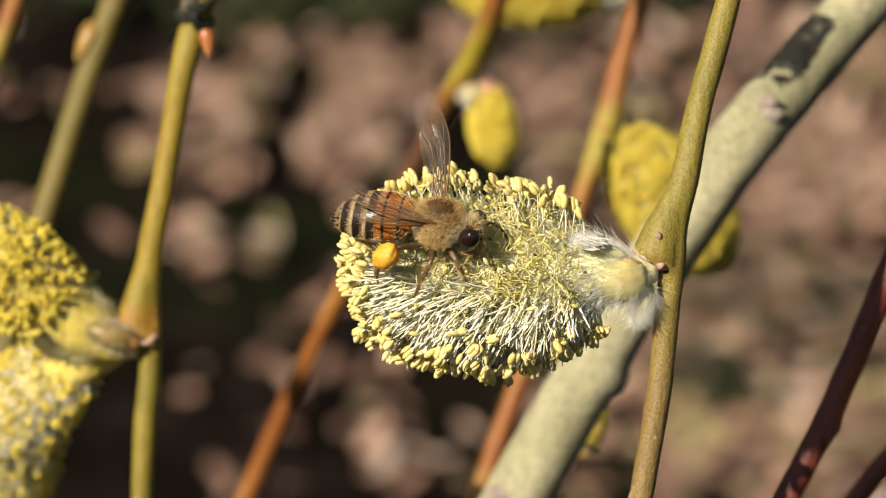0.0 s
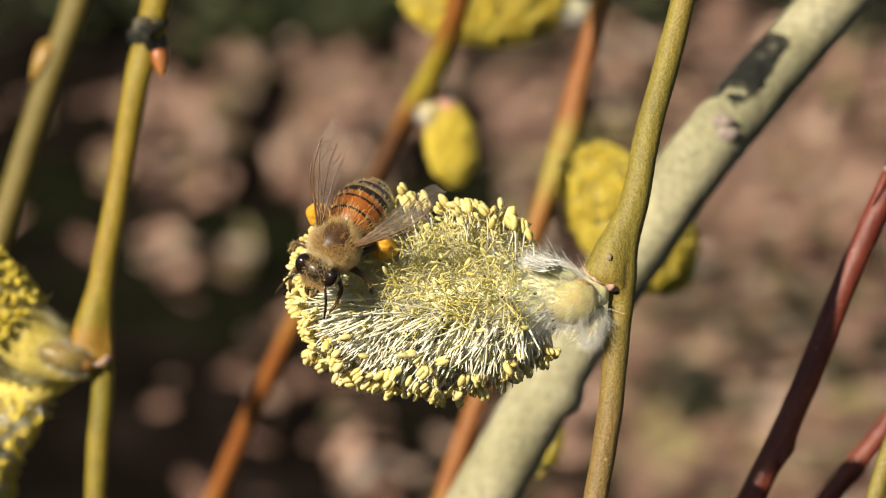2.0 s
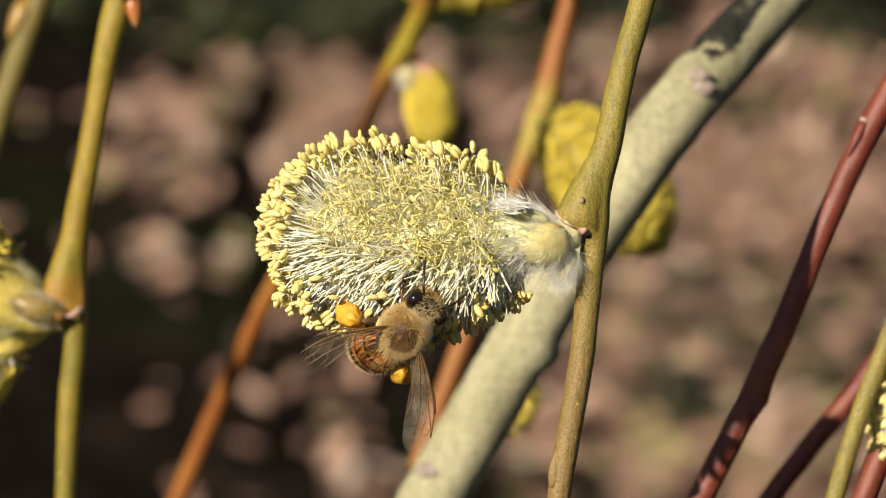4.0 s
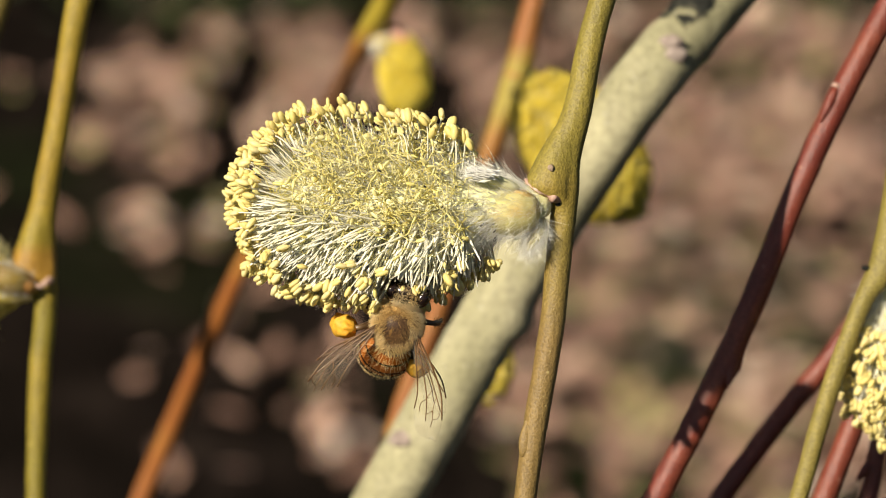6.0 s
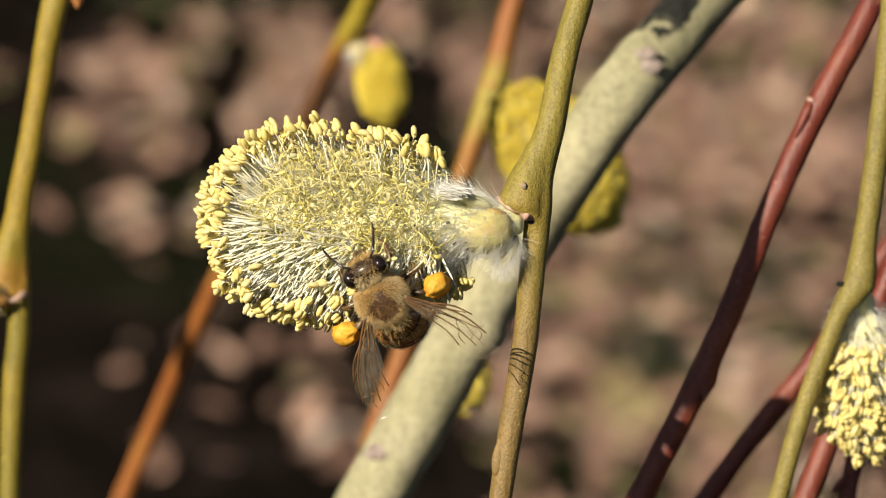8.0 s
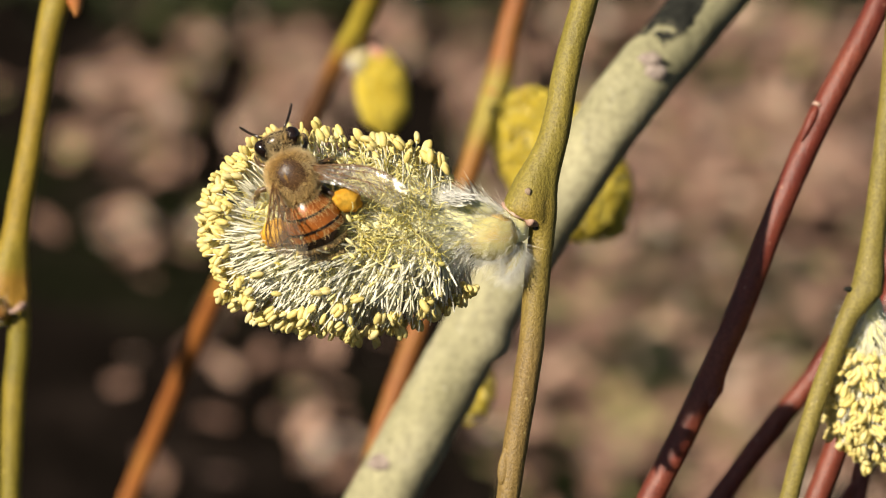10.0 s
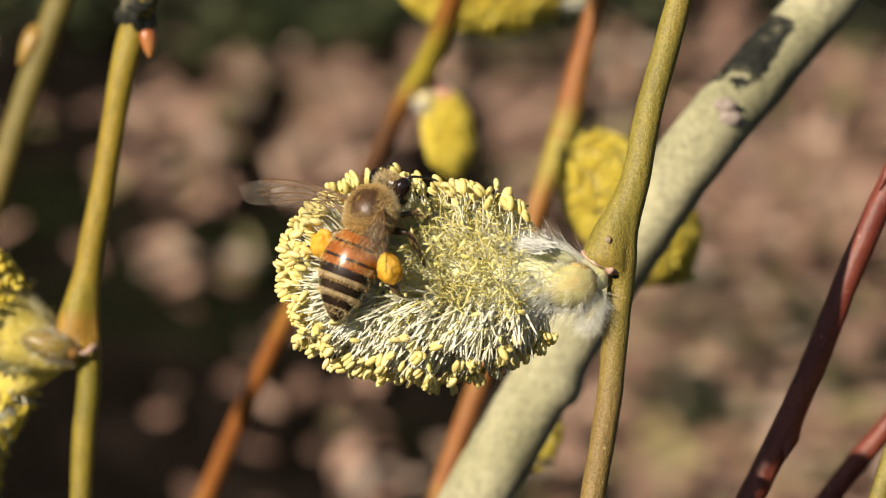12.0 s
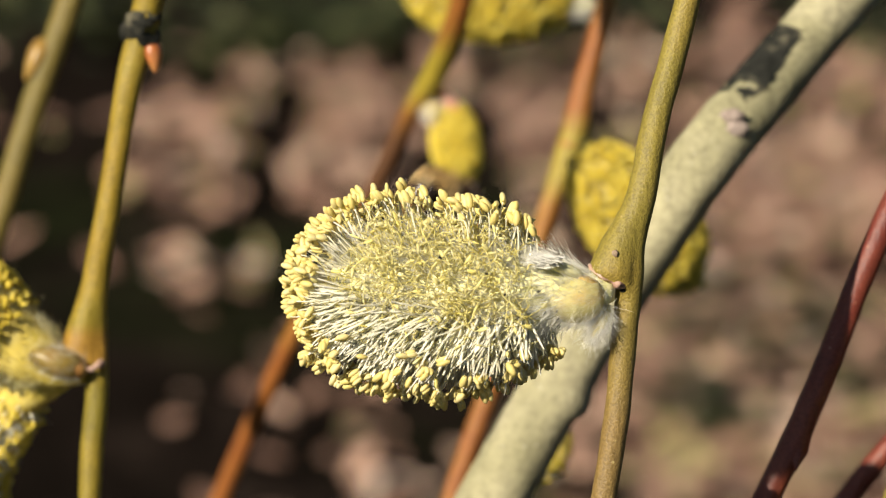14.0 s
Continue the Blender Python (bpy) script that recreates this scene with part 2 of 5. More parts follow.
def strands(geo, paths, radii, sides=3, slot=0):
    """Many thin tapering strands at once: paths (N, K, 3), radii (K,)."""
    paths = np.asarray(paths, float)
    n, k, _ = paths.shape
    tan = unit(np.gradient(paths, axis=1))
    ref = unit(np.random.normal(size=(n, 1, 3)))
    a = unit(np.cross(tan, ref))
    b = np.cross(tan, a)
    ang = np.linspace(0, 2 * np.pi, sides, endpoint=False)
    ring = np.cos(ang)[None, None, :, None] * a[:, :, None] + np.sin(ang)[None, None, :, None] * b[:, :, None]
    v = paths[:, :, None] + ring * np.asarray(radii)[None, :, None, None]
    base = np.arange(n)[:, None, None] * k * sides + np.arange(k - 1)[None, :, None] * sides
    j = np.arange(sides)[None, None]
    j2 = (j + 1) % sides
    f = np.stack((base + j, base + j2, base + sides + j2, base + sides + j), -1).reshape(-1, 4)
    geo.add(v.reshape(-1, 3), f.tolist(), slot)


def bend(root, way, length, sag, k):
    """Curved paths from roots along ways, that turn towards sag on the way out."""
    u = np.linspace(0, 1, k)[None, :, None]
    return root[:, None] + way[:, None] * length[:, None, None] * u + sag[:, None] * (length[:, None, None] * u**2)


def ball(geo, centre, radii, turn=None, segs=16, rings=10, lump=0.0, slot=0, taper=0.0):
    """An ellipsoid; turn: a 3 x 3 matrix; taper narrows it towards +x; lump makes it uneven."""
    th = np.linspace(0, np.pi, rings + 1)
    ph = np.linspace(0, 2 * np.pi, segs, endpoint=False)
    v = np.array([(math.cos(a), math.sin(a) * math.cos(b), math.sin(a) * math.sin(b)) for a in th[1:-1] for b in ph] + [(1, 0, 0), (-1, 0, 0)])
    if lump:
        v = v * np.array([[1 + lump * noise.noise(Vector(p * 2.1 + np.asarray(centre)))] for p in v])
    v[:, 1:] *= (1 - taper * v[:, :1])
    v = v * np.asarray(radii)
    if turn is not None:
        v = v @ np.asarray(turn).T
    n = rings - 1
    f = [(i * segs + j, (i + 1) * segs + j, (i + 1) * segs + (j + 1) % segs, i * segs + (j + 1) % segs) for i in range(n - 1) for j in range(segs)]
    f += [(n * segs, j, (j + 1) % segs) for j in range(segs)]
    f += [(n * segs + 1, (n - 1) * segs + (j + 1) % segs, (n - 1) * segs + j) for j in range(segs)]
    geo.add(v + np.asarray(centre), f, slot)


def aim(way, up=(0, 0, 1)):
    """A 3 x 3 turn whose x axis lies along way."""
    x = unit(way)
    y = np.cross(up, x)
    y = unit(y) if np.linalg.norm(y) > 1e-4 else np.array((0.0, 1.0, 0.0))
    return np.stack((x, y, np.cross(x, y)), 1)


# ---- ground: one sheet, with last year's leaves on it ----
def build_ground():
    m, n, l, p = nodes_of("forest_soil")
    co = n.new("ShaderNodeTexCoord").outputs["Object"]
    a, b, c = noise_node(n, l, co, 2.2, 4.0), noise_node(n, l, co, 14, 5.0), noise_node(n, l, co, 70, 5.0)
    # soil and moss tones are near-black in place of shade on the litter
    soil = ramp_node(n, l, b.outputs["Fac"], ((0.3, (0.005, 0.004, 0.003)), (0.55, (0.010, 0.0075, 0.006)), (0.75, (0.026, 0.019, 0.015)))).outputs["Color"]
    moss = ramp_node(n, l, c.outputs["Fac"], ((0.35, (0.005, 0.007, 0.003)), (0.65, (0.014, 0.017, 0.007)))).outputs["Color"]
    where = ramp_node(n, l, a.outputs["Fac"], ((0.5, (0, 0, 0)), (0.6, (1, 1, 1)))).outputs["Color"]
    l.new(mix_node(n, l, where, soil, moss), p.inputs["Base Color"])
    p.inputs["Roughness"].default_value, p.inputs["Specular IOR Level"].default_value = 0.95, 0.0
    bump_node(n, l, c.outputs["Fac"], 0.8, 0.01, p)
    k = 90
    s = np.linspace(-1, 1, k)
    s = np.sinh(s * 7.2) / np.sinh(7.2) * 300
    bm = bmesh.new()
    grid = [[bm.verts.new((x, y + 2.2, 0.02 * noise.noise(Vector((x * 1.7, y * 1.7, 0))) if abs(x) < 6 and abs(y) < 6 else 0)) for x in s] for y in s]
    for i in range(k - 1):
        for j in range(k - 1):
            bm.faces.new((grid[i][j], grid[i][j + 1], grid[i + 1][j + 1], grid[i + 1][j]))
    me = bpy.data.meshes.new("ground")
    bm.to_mesh(me)
    bm.free()
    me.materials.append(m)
    tagged(new("ground", me), "soil with moss under dry leaves, coloured near-black for shade", "ground", kind="structure")


# Where dry leaves lie thick: x, y and reach in metres, how many.
LEAF_BEDS = [(-0.151, 1.933, 0.020, 11), (-0.166, 1.915, 0.018, 6), (-0.126, 1.994, 0.015, 7), (-0.064, 1.949, 0.022, 36), (-0.060, 1.860, 0.021, 29),
             (-0.097, 1.816, 0.024, 27), (-0.174, 1.786, 0.017, 6), (-0.144, 1.636, 0.014, 7), (-0.089, 1.616, 0.013, 7), (-0.056, 1.351, 0.011, 1),
             (-0.038, 1.783, 0.017, 14), (-0.004, 2.016, 0.022, 20), (0.049, 1.892, 0.028, 41), (0.189, 1.656, 0.019, 36), (0.181, 1.756, 0.023, 31),
             (0.236, 1.809, 0.027, 47), (0.284, 1.984, 0.022, 26), (0.206, 2.077, 0.031, 41), (0.132, 1.523, 0.018, 16), (0.122, 1.558, 0.012, 10),
             (0.171, 1.523, 0.021, 31), (0.208, 1.591, 0.019, 23), (0.138, 1.397, 0.017, 29), (0.212, 1.481, 0.018, 20), (0.207, 1.381, 0.020, 36),
             (0.173, 1.325, 0.016, 26), (0.112, 1.443, 0.017, 16), (0.125, 1.333, 0.019, 31), (0.067, 1.384, 0.014, 11), (-0.118, 1.896, 0.025, 34),
             (-0.086, 1.895, 0.025, 58), (-0.043, 1.906, 0.021, 39), (-0.180, 1.863, 0.021, 9), (-0.116, 1.784, 0.020, 20), (0.224, 1.685, 0.026, 47),
             (0.226, 1.556, 0.024, 47), (0.254, 1.755, 0.023, 36)]


def build_leaves():
    rng = np.random.default_rng(5)
    spots = []
    for x, y, r, many in LEAF_BEDS:
        for _ in range(many * 3):
            spots.append((x + rng.normal() * r * 0.75, y + rng.normal() * r * 1.3))
    for _ in range(6800):
        spots.append((rng.uniform(0.05, 0.65), rng.uniform(0.9, 2.8)))
    for _ in range(210):
        spots.append((rng.uniform(-0.5, 0.1), rng.uniform(1.6, 2.8)))
    for _ in range(110):
        spots.append((rng.uniform(-0.13, 0.06), rng.uniform(1.28, 1.62)))
    geo = Geo()
    spots = [(x, y) for x, y in spots if noise.noise(Vector((x * 16, y * 9, 2.0))) + 0.5 * noise.noise(Vector((x * 40, y * 21, 5.0))) > ((-0.7 if y < 1.5 else -0.42) if x > 0.05 else -0.2) + (0.6 if y > 2.07 else 0)]
    # the thick drift thins out unevenly to its edges
    spots = [(x, y) for x, y in spots if x < 0.05 or ((x - 0.2) / 0.34) ** 2 + ((y - 1.7) / 0.8) ** 2 < 1.0 + 0.7 * noise.noise(Vector((x * 7, y * 7, 3.0)))]
    wide = np.random.default_rng(8)
    for _ in range(9000):  # scattered drifts all round the shrub
        x, y = wide.normal() * 1.3, 1.8 + wide.normal() * 1.5
        if not (-0.37 < x < 0.40 and 1.05 < y < 2.6) and noise.noise(Vector((x * 2.2, y * 2.2, 7.0))) > wide.uniform(-0.35, 0.3):
            spots.append((x, y))
    for x, y in spots:
        ln, wd, turn, lean = rng.uniform(9, 26), rng.uniform(5, 13), rng.uniform(0, 2 * np.pi), rng.normal() * 0.35
        curl, z = rng.uniform(-0.5, 0.9), rng.uniform(1, 14)
        v = []
        for i in range(5):
            u = i / 4 - 0.5
            w = wd * (1 - (2 * u) ** 2) ** 0.6 + 0.4
            for k in (-1, 0, 1):
                q = np.array((u * ln, k * w * 0.5, abs(k) * w * 0.22 * curl + (u * 2) ** 2 * ln * 0.12 * curl + u * ln * lean))
                v.append((q[0] * math.cos(turn) - q[1] * math.sin(turn) + x * 1000, q[0] * math.sin(turn) + q[1] * math.cos(turn) + y * 1000, q[2] + z + 6))
        geo.add(v, [(i * 3 + k, i * 3 + k + 1, i * 3 + k + 4, i * 3 + k + 3) for i in range(4) for k in (0, 1)])
    m, n, l, p = nodes_of("dry_leaf")
    g = n.new("ShaderNodeNewGeometry").outputs["Random Per Island"]
    col = ramp_node(n, l, g, ((0.0, (0.17, 0.098, 0.068)), (0.45, (0.32, 0.185, 0.132)), (0.70, (0.45, 0.29, 0.21)), (0.80, (0.56, 0.40, 0.30)), (0.87, (0.64, 0.51, 0.41)), (0.9, (0.31, 0.275, 0.11)), (1.0, (0.21, 0.20, 0.08)))).outputs["Color"]
    co = n.new("ShaderNodeTexCoord").outputs["Object"]
    gr = noise_node(n, l, co, 180, 4.0)
    l.new(mix_node(n, l, 0.5, col, ramp_node(n, l, gr.outputs["Fac"], ((0.3, (0.5, 0.48, 0.45)), (0.65, (1, 1, 1)))).outputs["Color"], "MULTIPLY"), p.inputs["Base Color"])
    p.inputs["Roughness"].default_value = 0.6
    ob = new("leaf_litter", geo.mesh("leaf_litter", m))
    tagged(ob, "dry brown curled leaves scattered over dark soil", "leaves", kind="stuff")


# Where low green plants grow: x, y and reach in metres, how many leaves.
HERB_BEDS = [(0.161, 1.506, 0.018, 26), (0.209, 1.481, 0.021, 30), (0.138, 1.397, 0.017, 26), (0.278, 2.103, 0.023, 30), (-0.046, 2.070, 0.023, 34),
             (-0.078, 2.112, 0.023, 34), (-0.252, 2.145, 0.031, 40), (-0.024, 2.139, 0.024, 30), (0.151, 2.106, 0.023, 30), (0.052, 2.028, 0.019, 16),
             (-0.132, 2.114, 0.023, 26), (0.300, 2.061, 0.019, 20)]


def build_herbs():
    """Small green leaves of low plants, dark towards the back."""
    rng = np.random.default_rng(14)
    spots = [(x + rng.normal() * r * 0.8, y + rng.normal() * r * 1.6) for x, y, r, many in HERB_BEDS for _ in range(many)]
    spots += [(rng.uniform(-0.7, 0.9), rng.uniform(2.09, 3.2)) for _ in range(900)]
    geo = Geo()
    for x, y in spots:
        ln, wd, turn, up = rng.uniform(12, 26), rng.uniform(9, 18), rng.uniform(0, 2 * np.pi), rng.uniform(0.1, 0.8)
        z, v = rng.uniform(6, 30), []
        for i in range(5):
            u = i / 4
            w = wd * math.sin(math.pi * min(1, u * 0.9 + 0.08)) ** 0.8
            for k in (-1, 0, 1):
                q = np.array((u * ln, k * w * 0.5, abs(k) * w * 0.12 + u * ln * up - u * u * ln * 0.35))
                v.append((q[0] * math.cos(turn) - q[1] * math.sin(turn) + x * 1000, q[0] * math.sin(turn) + q[1] * math.cos(turn) + y * 1000, q[2] + z))
        geo.add(v, [(i * 3 + k, i * 3 + k + 1, i * 3 + k + 4, i * 3 + k + 3) for i in range(4) for k in (0, 1)])
    m, n, l, p = nodes_of("herb_leaf")
    g = n.new("ShaderNodeNewGeometry").outputs["Random Per Island"]
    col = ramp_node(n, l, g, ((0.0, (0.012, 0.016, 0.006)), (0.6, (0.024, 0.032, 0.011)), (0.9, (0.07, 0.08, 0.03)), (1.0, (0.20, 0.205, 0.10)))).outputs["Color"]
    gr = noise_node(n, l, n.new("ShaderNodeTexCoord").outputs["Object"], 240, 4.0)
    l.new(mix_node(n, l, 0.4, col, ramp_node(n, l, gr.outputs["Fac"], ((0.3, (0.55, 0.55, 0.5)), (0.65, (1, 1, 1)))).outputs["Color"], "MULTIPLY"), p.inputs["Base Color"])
    p.inputs["Roughness"].default_value, p.inputs["Specular IOR Level"].default_value = 0.6, 0.2
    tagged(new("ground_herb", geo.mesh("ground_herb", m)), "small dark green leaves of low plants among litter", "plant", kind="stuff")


AMBER_SCALE = surface("amber_scale", (0.24, 0.165, 0.035), (0.31, 0.225, 0.055), (0.33, 0.19, 0.045), 260, 1500, 0.4, 0.2, through_light=0.2)


# ---- shoots ----
def overhead(x, y, z, r, k=0.5):
    """The hidden upper run of a hanging shoot, up to the limb that carries it."""
    return [(x * 1.02 + 4, 165, 430, r * 1.5), (x + 3, 110 + y * 0.3, 270, r * 1.4), (x + 1.5, 40 + y * 0.6, 120, r * 1.2)]


def below(x, y, z, r, lean):
    return [(x + lean * 40, y, z - 40, r * 0.9), (x + lean * 75, y, z - 85, r * 0.6), (x + lean * 90, y, z - 120, r * 0.2)]


def shoot(label, path, bark_material, lean=0.0, bulges=(), group="hanging willow shoots", sides=20, seed=0, hang=True, name="willow_shoot", free=True, foot=None):
    base = foot or path[len(path) // 2][:3]
    t = thing(name, base, label, "twig", group)
    rows = (overhead(*path[0]) if hang else []) + list(path) + (below(*path[-1], lean) if free else [])
    g = Geo()
    tube(g, rows, sides, 1.1, bulges, 0.05, seed)
    part("bark", g, bark_material, t, origin=base)
    return t, base


def bud(t, base, at, way, length, width, material, name="bud", label="", scar=True):
    g = Geo()
    ball(g, np.asarray(at) + unit(way) * length * 0.35, (length * 0.6, width * 0.5, width * 0.42), aim(way), 14, 10, 0.08, taper=0.45)
    b = part(name, g, material, t, label, base)
    if scar:
        g = Geo()
        ball(g, np.asarray(at) - unit(way) * length * 0.25, (width * 0.22, width * 0.5, width * 0.45), aim(way), 12, 8, 0.15)
        part("leaf_scar", g, SCAR, b, "", base)
    return b


def scar_ring(t, base, at, way, width, height, name="leaf_scar"):
    """The raised, crumpled rim that a fallen leaf left under a node."""
    g = Geo()
    x = unit(np.cross((0, 0, 1), way))
    k = 26
    arc = [(np.asarray(at) + x * width * 0.5 * math.sin(u) + unit(way) * (width * 0.32 * math.cos(u)) + np.array((0, 0, height * (0.35 - 0.75 * math.cos(u) ** 2)))) for u in np.linspace(-1.75, 1.75, k)]
    tube(g, [(*p, 0.22 + 0.10 * math.sin(3.1 * i) ** 2) for i, p in enumerate(arc)], 10, 0.2, (), 0.7, 3)
    part(name, g, SCAR, t, "crumpled brown leaf scar", base)


def node_ring(t, base, at, way, width):
    """The swollen rim where a catkin leaves its shoot."""
    g = Geo()
    ball(g, np.asarray(at), (0.6, width, width * 0.95), aim(way), 16, 10, 0.12)
    part("node", g, ORANGE_BUD, t, "orange-brown swollen node", base)


def build_branch():
    path = [(-205, 25, -665, 8.2), (-178, 40, -470, 6.6), (-133.75, 58.50, -278.39, 4.67), (-50.13, 63.50, -111.14, 3.67), (4.36, 64.50, -30.49, 3.34), (9.20, 62.64, -21.82, 3.32), (17.77, 59.12, -6.83, 3.21), (23.85, 56.69, 2.58, 3.19),
            (30.48, 54.54, 11.93, 3.16), (31.92, 55.60, 13.54, 3.15), (33.52, 56.50, 15.32, 3.09), (38.55, 59.97, 20.91, 3.02), (45.24, 64.00, 28.32, 3.04), (72.19, 91.00, 62.33, 3.22), (120.57, 126.00, 150.71, 3.62), (150.68, 142.00, 271.23, 3.82),
            (130.57, 162.00, 381.65, 3.62), (60.26, 170.00, 429.83, 3.21), (-20.09, 170.00, 437.86, 2.81), (-70.30, 168.00, 429.84, 2.21)]
    base = (23.41, 56.66, 2.69)
    t = thing("willow_branch", base, "thick grey-green willow branch with black crust patch", "branch")
    g = Geo()
    tube(g, path, 36, 1.2, [((32.04, 54.35, 13.86), (-0.3, -0.7, 0.6), 0.35, 1.6, 1.6), ((14.42, 60.25, -11.58), (0.9, -0.1, -0.4), 0.9, 2.2, 1.4)], 0.035, 4)
    part("bark", g, GREY_BARK, t, origin=base)
    # old bud scars
    for at, way, w in (((31.61, 51.75, 14.39), (-0.1, -0.97, 0.2), 1.8), ((32.25, 51.75, 13.05), (0.2, -0.95, -0.15), 2.0), ((31.89, 51.90, 13.70), (0.05, -0.98, 0.05), 1.5), ((5.67, 60.62, -24.31), (-0.35, -0.9, 0.25), 2.4), ((7.56, 60.42, -23.87), (0.1, -0.95, -0.1), 1.0)):
        g = Geo()
        ball(g, np.array(at) - unit(way) * 0.04, (0.24, w * 0.55, w * 0.36), aim(way), 18, 12, 0.45)
        part("bud_scar", g, surface("pale_scar", (0.17, 0.13, 0.105), (0.28, 0.225, 0.19), (0.36, 0.30, 0.26), 700, 2500, 0.8, 0.8), t, "pale healed bud scar", base)
    # black crust lies as a skin over one stretch of the upper face
    c = spline(np.array(path)[9:13], 0.11)
    r, c = c[:, 3], c[:, :3]
    tt, a, b = frames_along(c)
    g = Geo()
    face = unit((-0.35, -0.75, 0.5))
    k = 64
    lo, hi = int(len(c) * 0.08), int(len(c) * 0.66)
    cell = {}
    for i in range(lo, hi):
        f0 = unit(face - tt[i] * np.dot(face, tt[i]))
        f1 = np.cross(tt[i], f0)
        for j in range(k + 1):
            u = (j / k - 0.5) * 2.9
            n = f0 * math.cos(u) + f1 * math.sin(u)
            p = c[i] + n * (r[i] + 0.1)
            edge = 1.1 + 0.3 * noise.noise(Vector(p * 0.9)) + 0.22 * noise.noise(Vector(p * 3.1)) - 0.5 * max(0, (lo + 27 - i) / 27) - 0.5 * max(0, (i - hi + 20) / 20)
            ragged = noise.noise(Vector(p * 1.3 + 9)) + 0.6 * noise.noise(Vector(p * 4.0)) > -0.3 or i > lo + (hi - lo) * 0.4
            if -1.25 * edge < u - 0.1 < 0.62 * edge and ragged:
                cell[i, j] = p
    idx = {key: q for q, key in enumerate(cell)}
    faces = [(idx[i, j], idx[i, j + 1], idx[i + 1, j + 1], idx[i + 1, j]) for i, j in idx if (i, j + 1) in idx and (i + 1, j) in idx and (i + 1, j + 1) in idx]
    g.add(np.array(list(cell.values())), faces)
    part("black_crust", g, LICHEN, t, "patch of black sooty crust", base)


def build_shoots():
    # the shoot that bears the visited catkin
    p = [(23.8, 1, 20.8, 1.04), (22.4, 1, 15.6, 1.08), (21.2, 0.5, 11.3, 1.11), (20.1, 0.2, 5.7, 1.17), (19.2, 0, 1.9, 1.19), (19.1, 0, -0.2, 1.17), (19.0, 0, -1.9, 1.09), (18.6, 0, -5.6, 1.06), (17.9, 0, -12.3, 1.04), (16.7, 0, -19.4, 1.00), (15.8, 0, -25.5, 0.91)]
    t, base = shoot("olive-green willow shoot with swollen node and catkin", p, OLIVE, -0.1, [((18.9, 0, -0.9), (-0.97, -0.25, 0), 2.4, 9.0, 1.0)], seed=1, sides=28)
    g = Geo()
    tube(g, [(15.84, -0.9, 0.14, 0.18), (16.22, -1.6, -0.47, 0.27), (16.8, -2.05, -0.84, 0.34), (17.46, -1.82, -1.06, 0.36), (17.99, -1.42, -1.27, 0.36), (18.43, -1.05, -1.40, 0.28), (18.68, -0.85, -1.38, 0.12)], 16, 0.07, (), 1.1, 3)
    part("leaf_scar", g, SCAR, t, "crumpled pinkish leaf scar", base)
    # small black ball that stands in for the shade below the scar
    g = Geo()
    ball(g, (18.45, -1.00, -1.87), (0.24, 0.24, 0.2), None, 10, 8, 0.3)
    part("scar_shade", g, LICHEN, t, "tiny black ball in place of the shade under the scar", base)
    g = Geo()
    ball(g, (17.80, -2.03, 1.08), (0.12, 0.28, 0.30), aim((-0.56, -0.82, 0)), 14, 10, 0.3)
    part("lenticel", g, surface("cork", (0.10, 0.065, 0.04), (0.17, 0.115, 0.07), (0.30, 0.23, 0.16), 900, 4000, 0.8, 0.8), t, "small brown corky lenticel", base)
    g = Geo()
    ball(g, (15.75, -0.55, -21.0), (1.6, 0.5, 0.3), aim((0.12, 0.05, 1), (0, 1, 0)), 14, 10, 0.08, taper=0.3)
    part("bud", g, OLIVE, t, "flat bud pressed to the shoot", base)
    # yellow shoot with the paired catkins
    p = [(-23.30, 46.20, 23.95, 1.37), (-24.17, 46.73, 20.68, 1.35), (-24.96, 46.17, 17.36, 1.23), (-25.91, 46.51, 11.98, 1.14), (-26.94, 46.64, 6.01, 1.14), (-27.97, 46.94, 0.64, 1.20), (-28.39, 47.22, -3.19, 1.24), (-28.39, 47.50, -6.99, 1.26), (-28.25, 47.00, -8.67, 1.18), (-28.14, 47.00, -10.05, 1.13), (-28.67, 47.00, -16.82, 1.11), (-28.99, 47.00, -24.01, 1.02)]
    t, base = shoot("mustard-yellow willow shoot with a black collar at its node", p, YELLOW_BARK, 0.0, [((-29.12, 47.29, -7.62), (-0.97, -0.25, 0), 2.1, 10, 1.5)], seed=2)
    scar_ring(t, base, (-28.95, 45.55, -8.75), (0.2, -1, 0), 2.6, 0.7)
    bud(t, base, (-22.64, 45.88, 20.89), (0.12, -0.15, -0.98), 2.7, 1.6, ORANGE_BUD, label="glossy orange bud", scar=False)
    g = Geo()
    tube(g, [(-23.19, 46.20, 24.28, 1.31), (-23.41, 46.31, 23.41, 1.69), (-23.73, 46.41, 22.43, 1.74), (-23.90, 46.62, 21.77, 1.63), (-24.06, 46.73, 21.23, 1.31)], 26, 0.15, (), 0.55, 6)
    part("collar", g, LICHEN, t, "black crusted collar round the node", base)
    # its neighbour
    p = [(-36.36, 100.00, 27.61, 1.50), (-39.09, 100.00, 20.11, 1.44), (-42.27, 100.00, 10.11, 1.44), (-45.34, 100.00, 0.11, 1.44), (-49.09, 100.00, -12.39, 1.36)]
    t, base = shoot("olive willow shoot with a plump yellow bud", p, BROWN_OLIVE, -0.3, seed=3)
    bud(t, base, (-38.87, 99.60, 24.32), (-0.4, -0.2, -0.88), 4.2, 2.4, YELLOW_BUD, label="plump yellow-brown bud", scar=False)
    shoot("thin rust-brown willow shoot", [(-48.08, 102.00, 26.46, 1.07), (-51.24, 102.00, 17.68, 1.07)], BROWN_BARK, -0.3, seed=4)
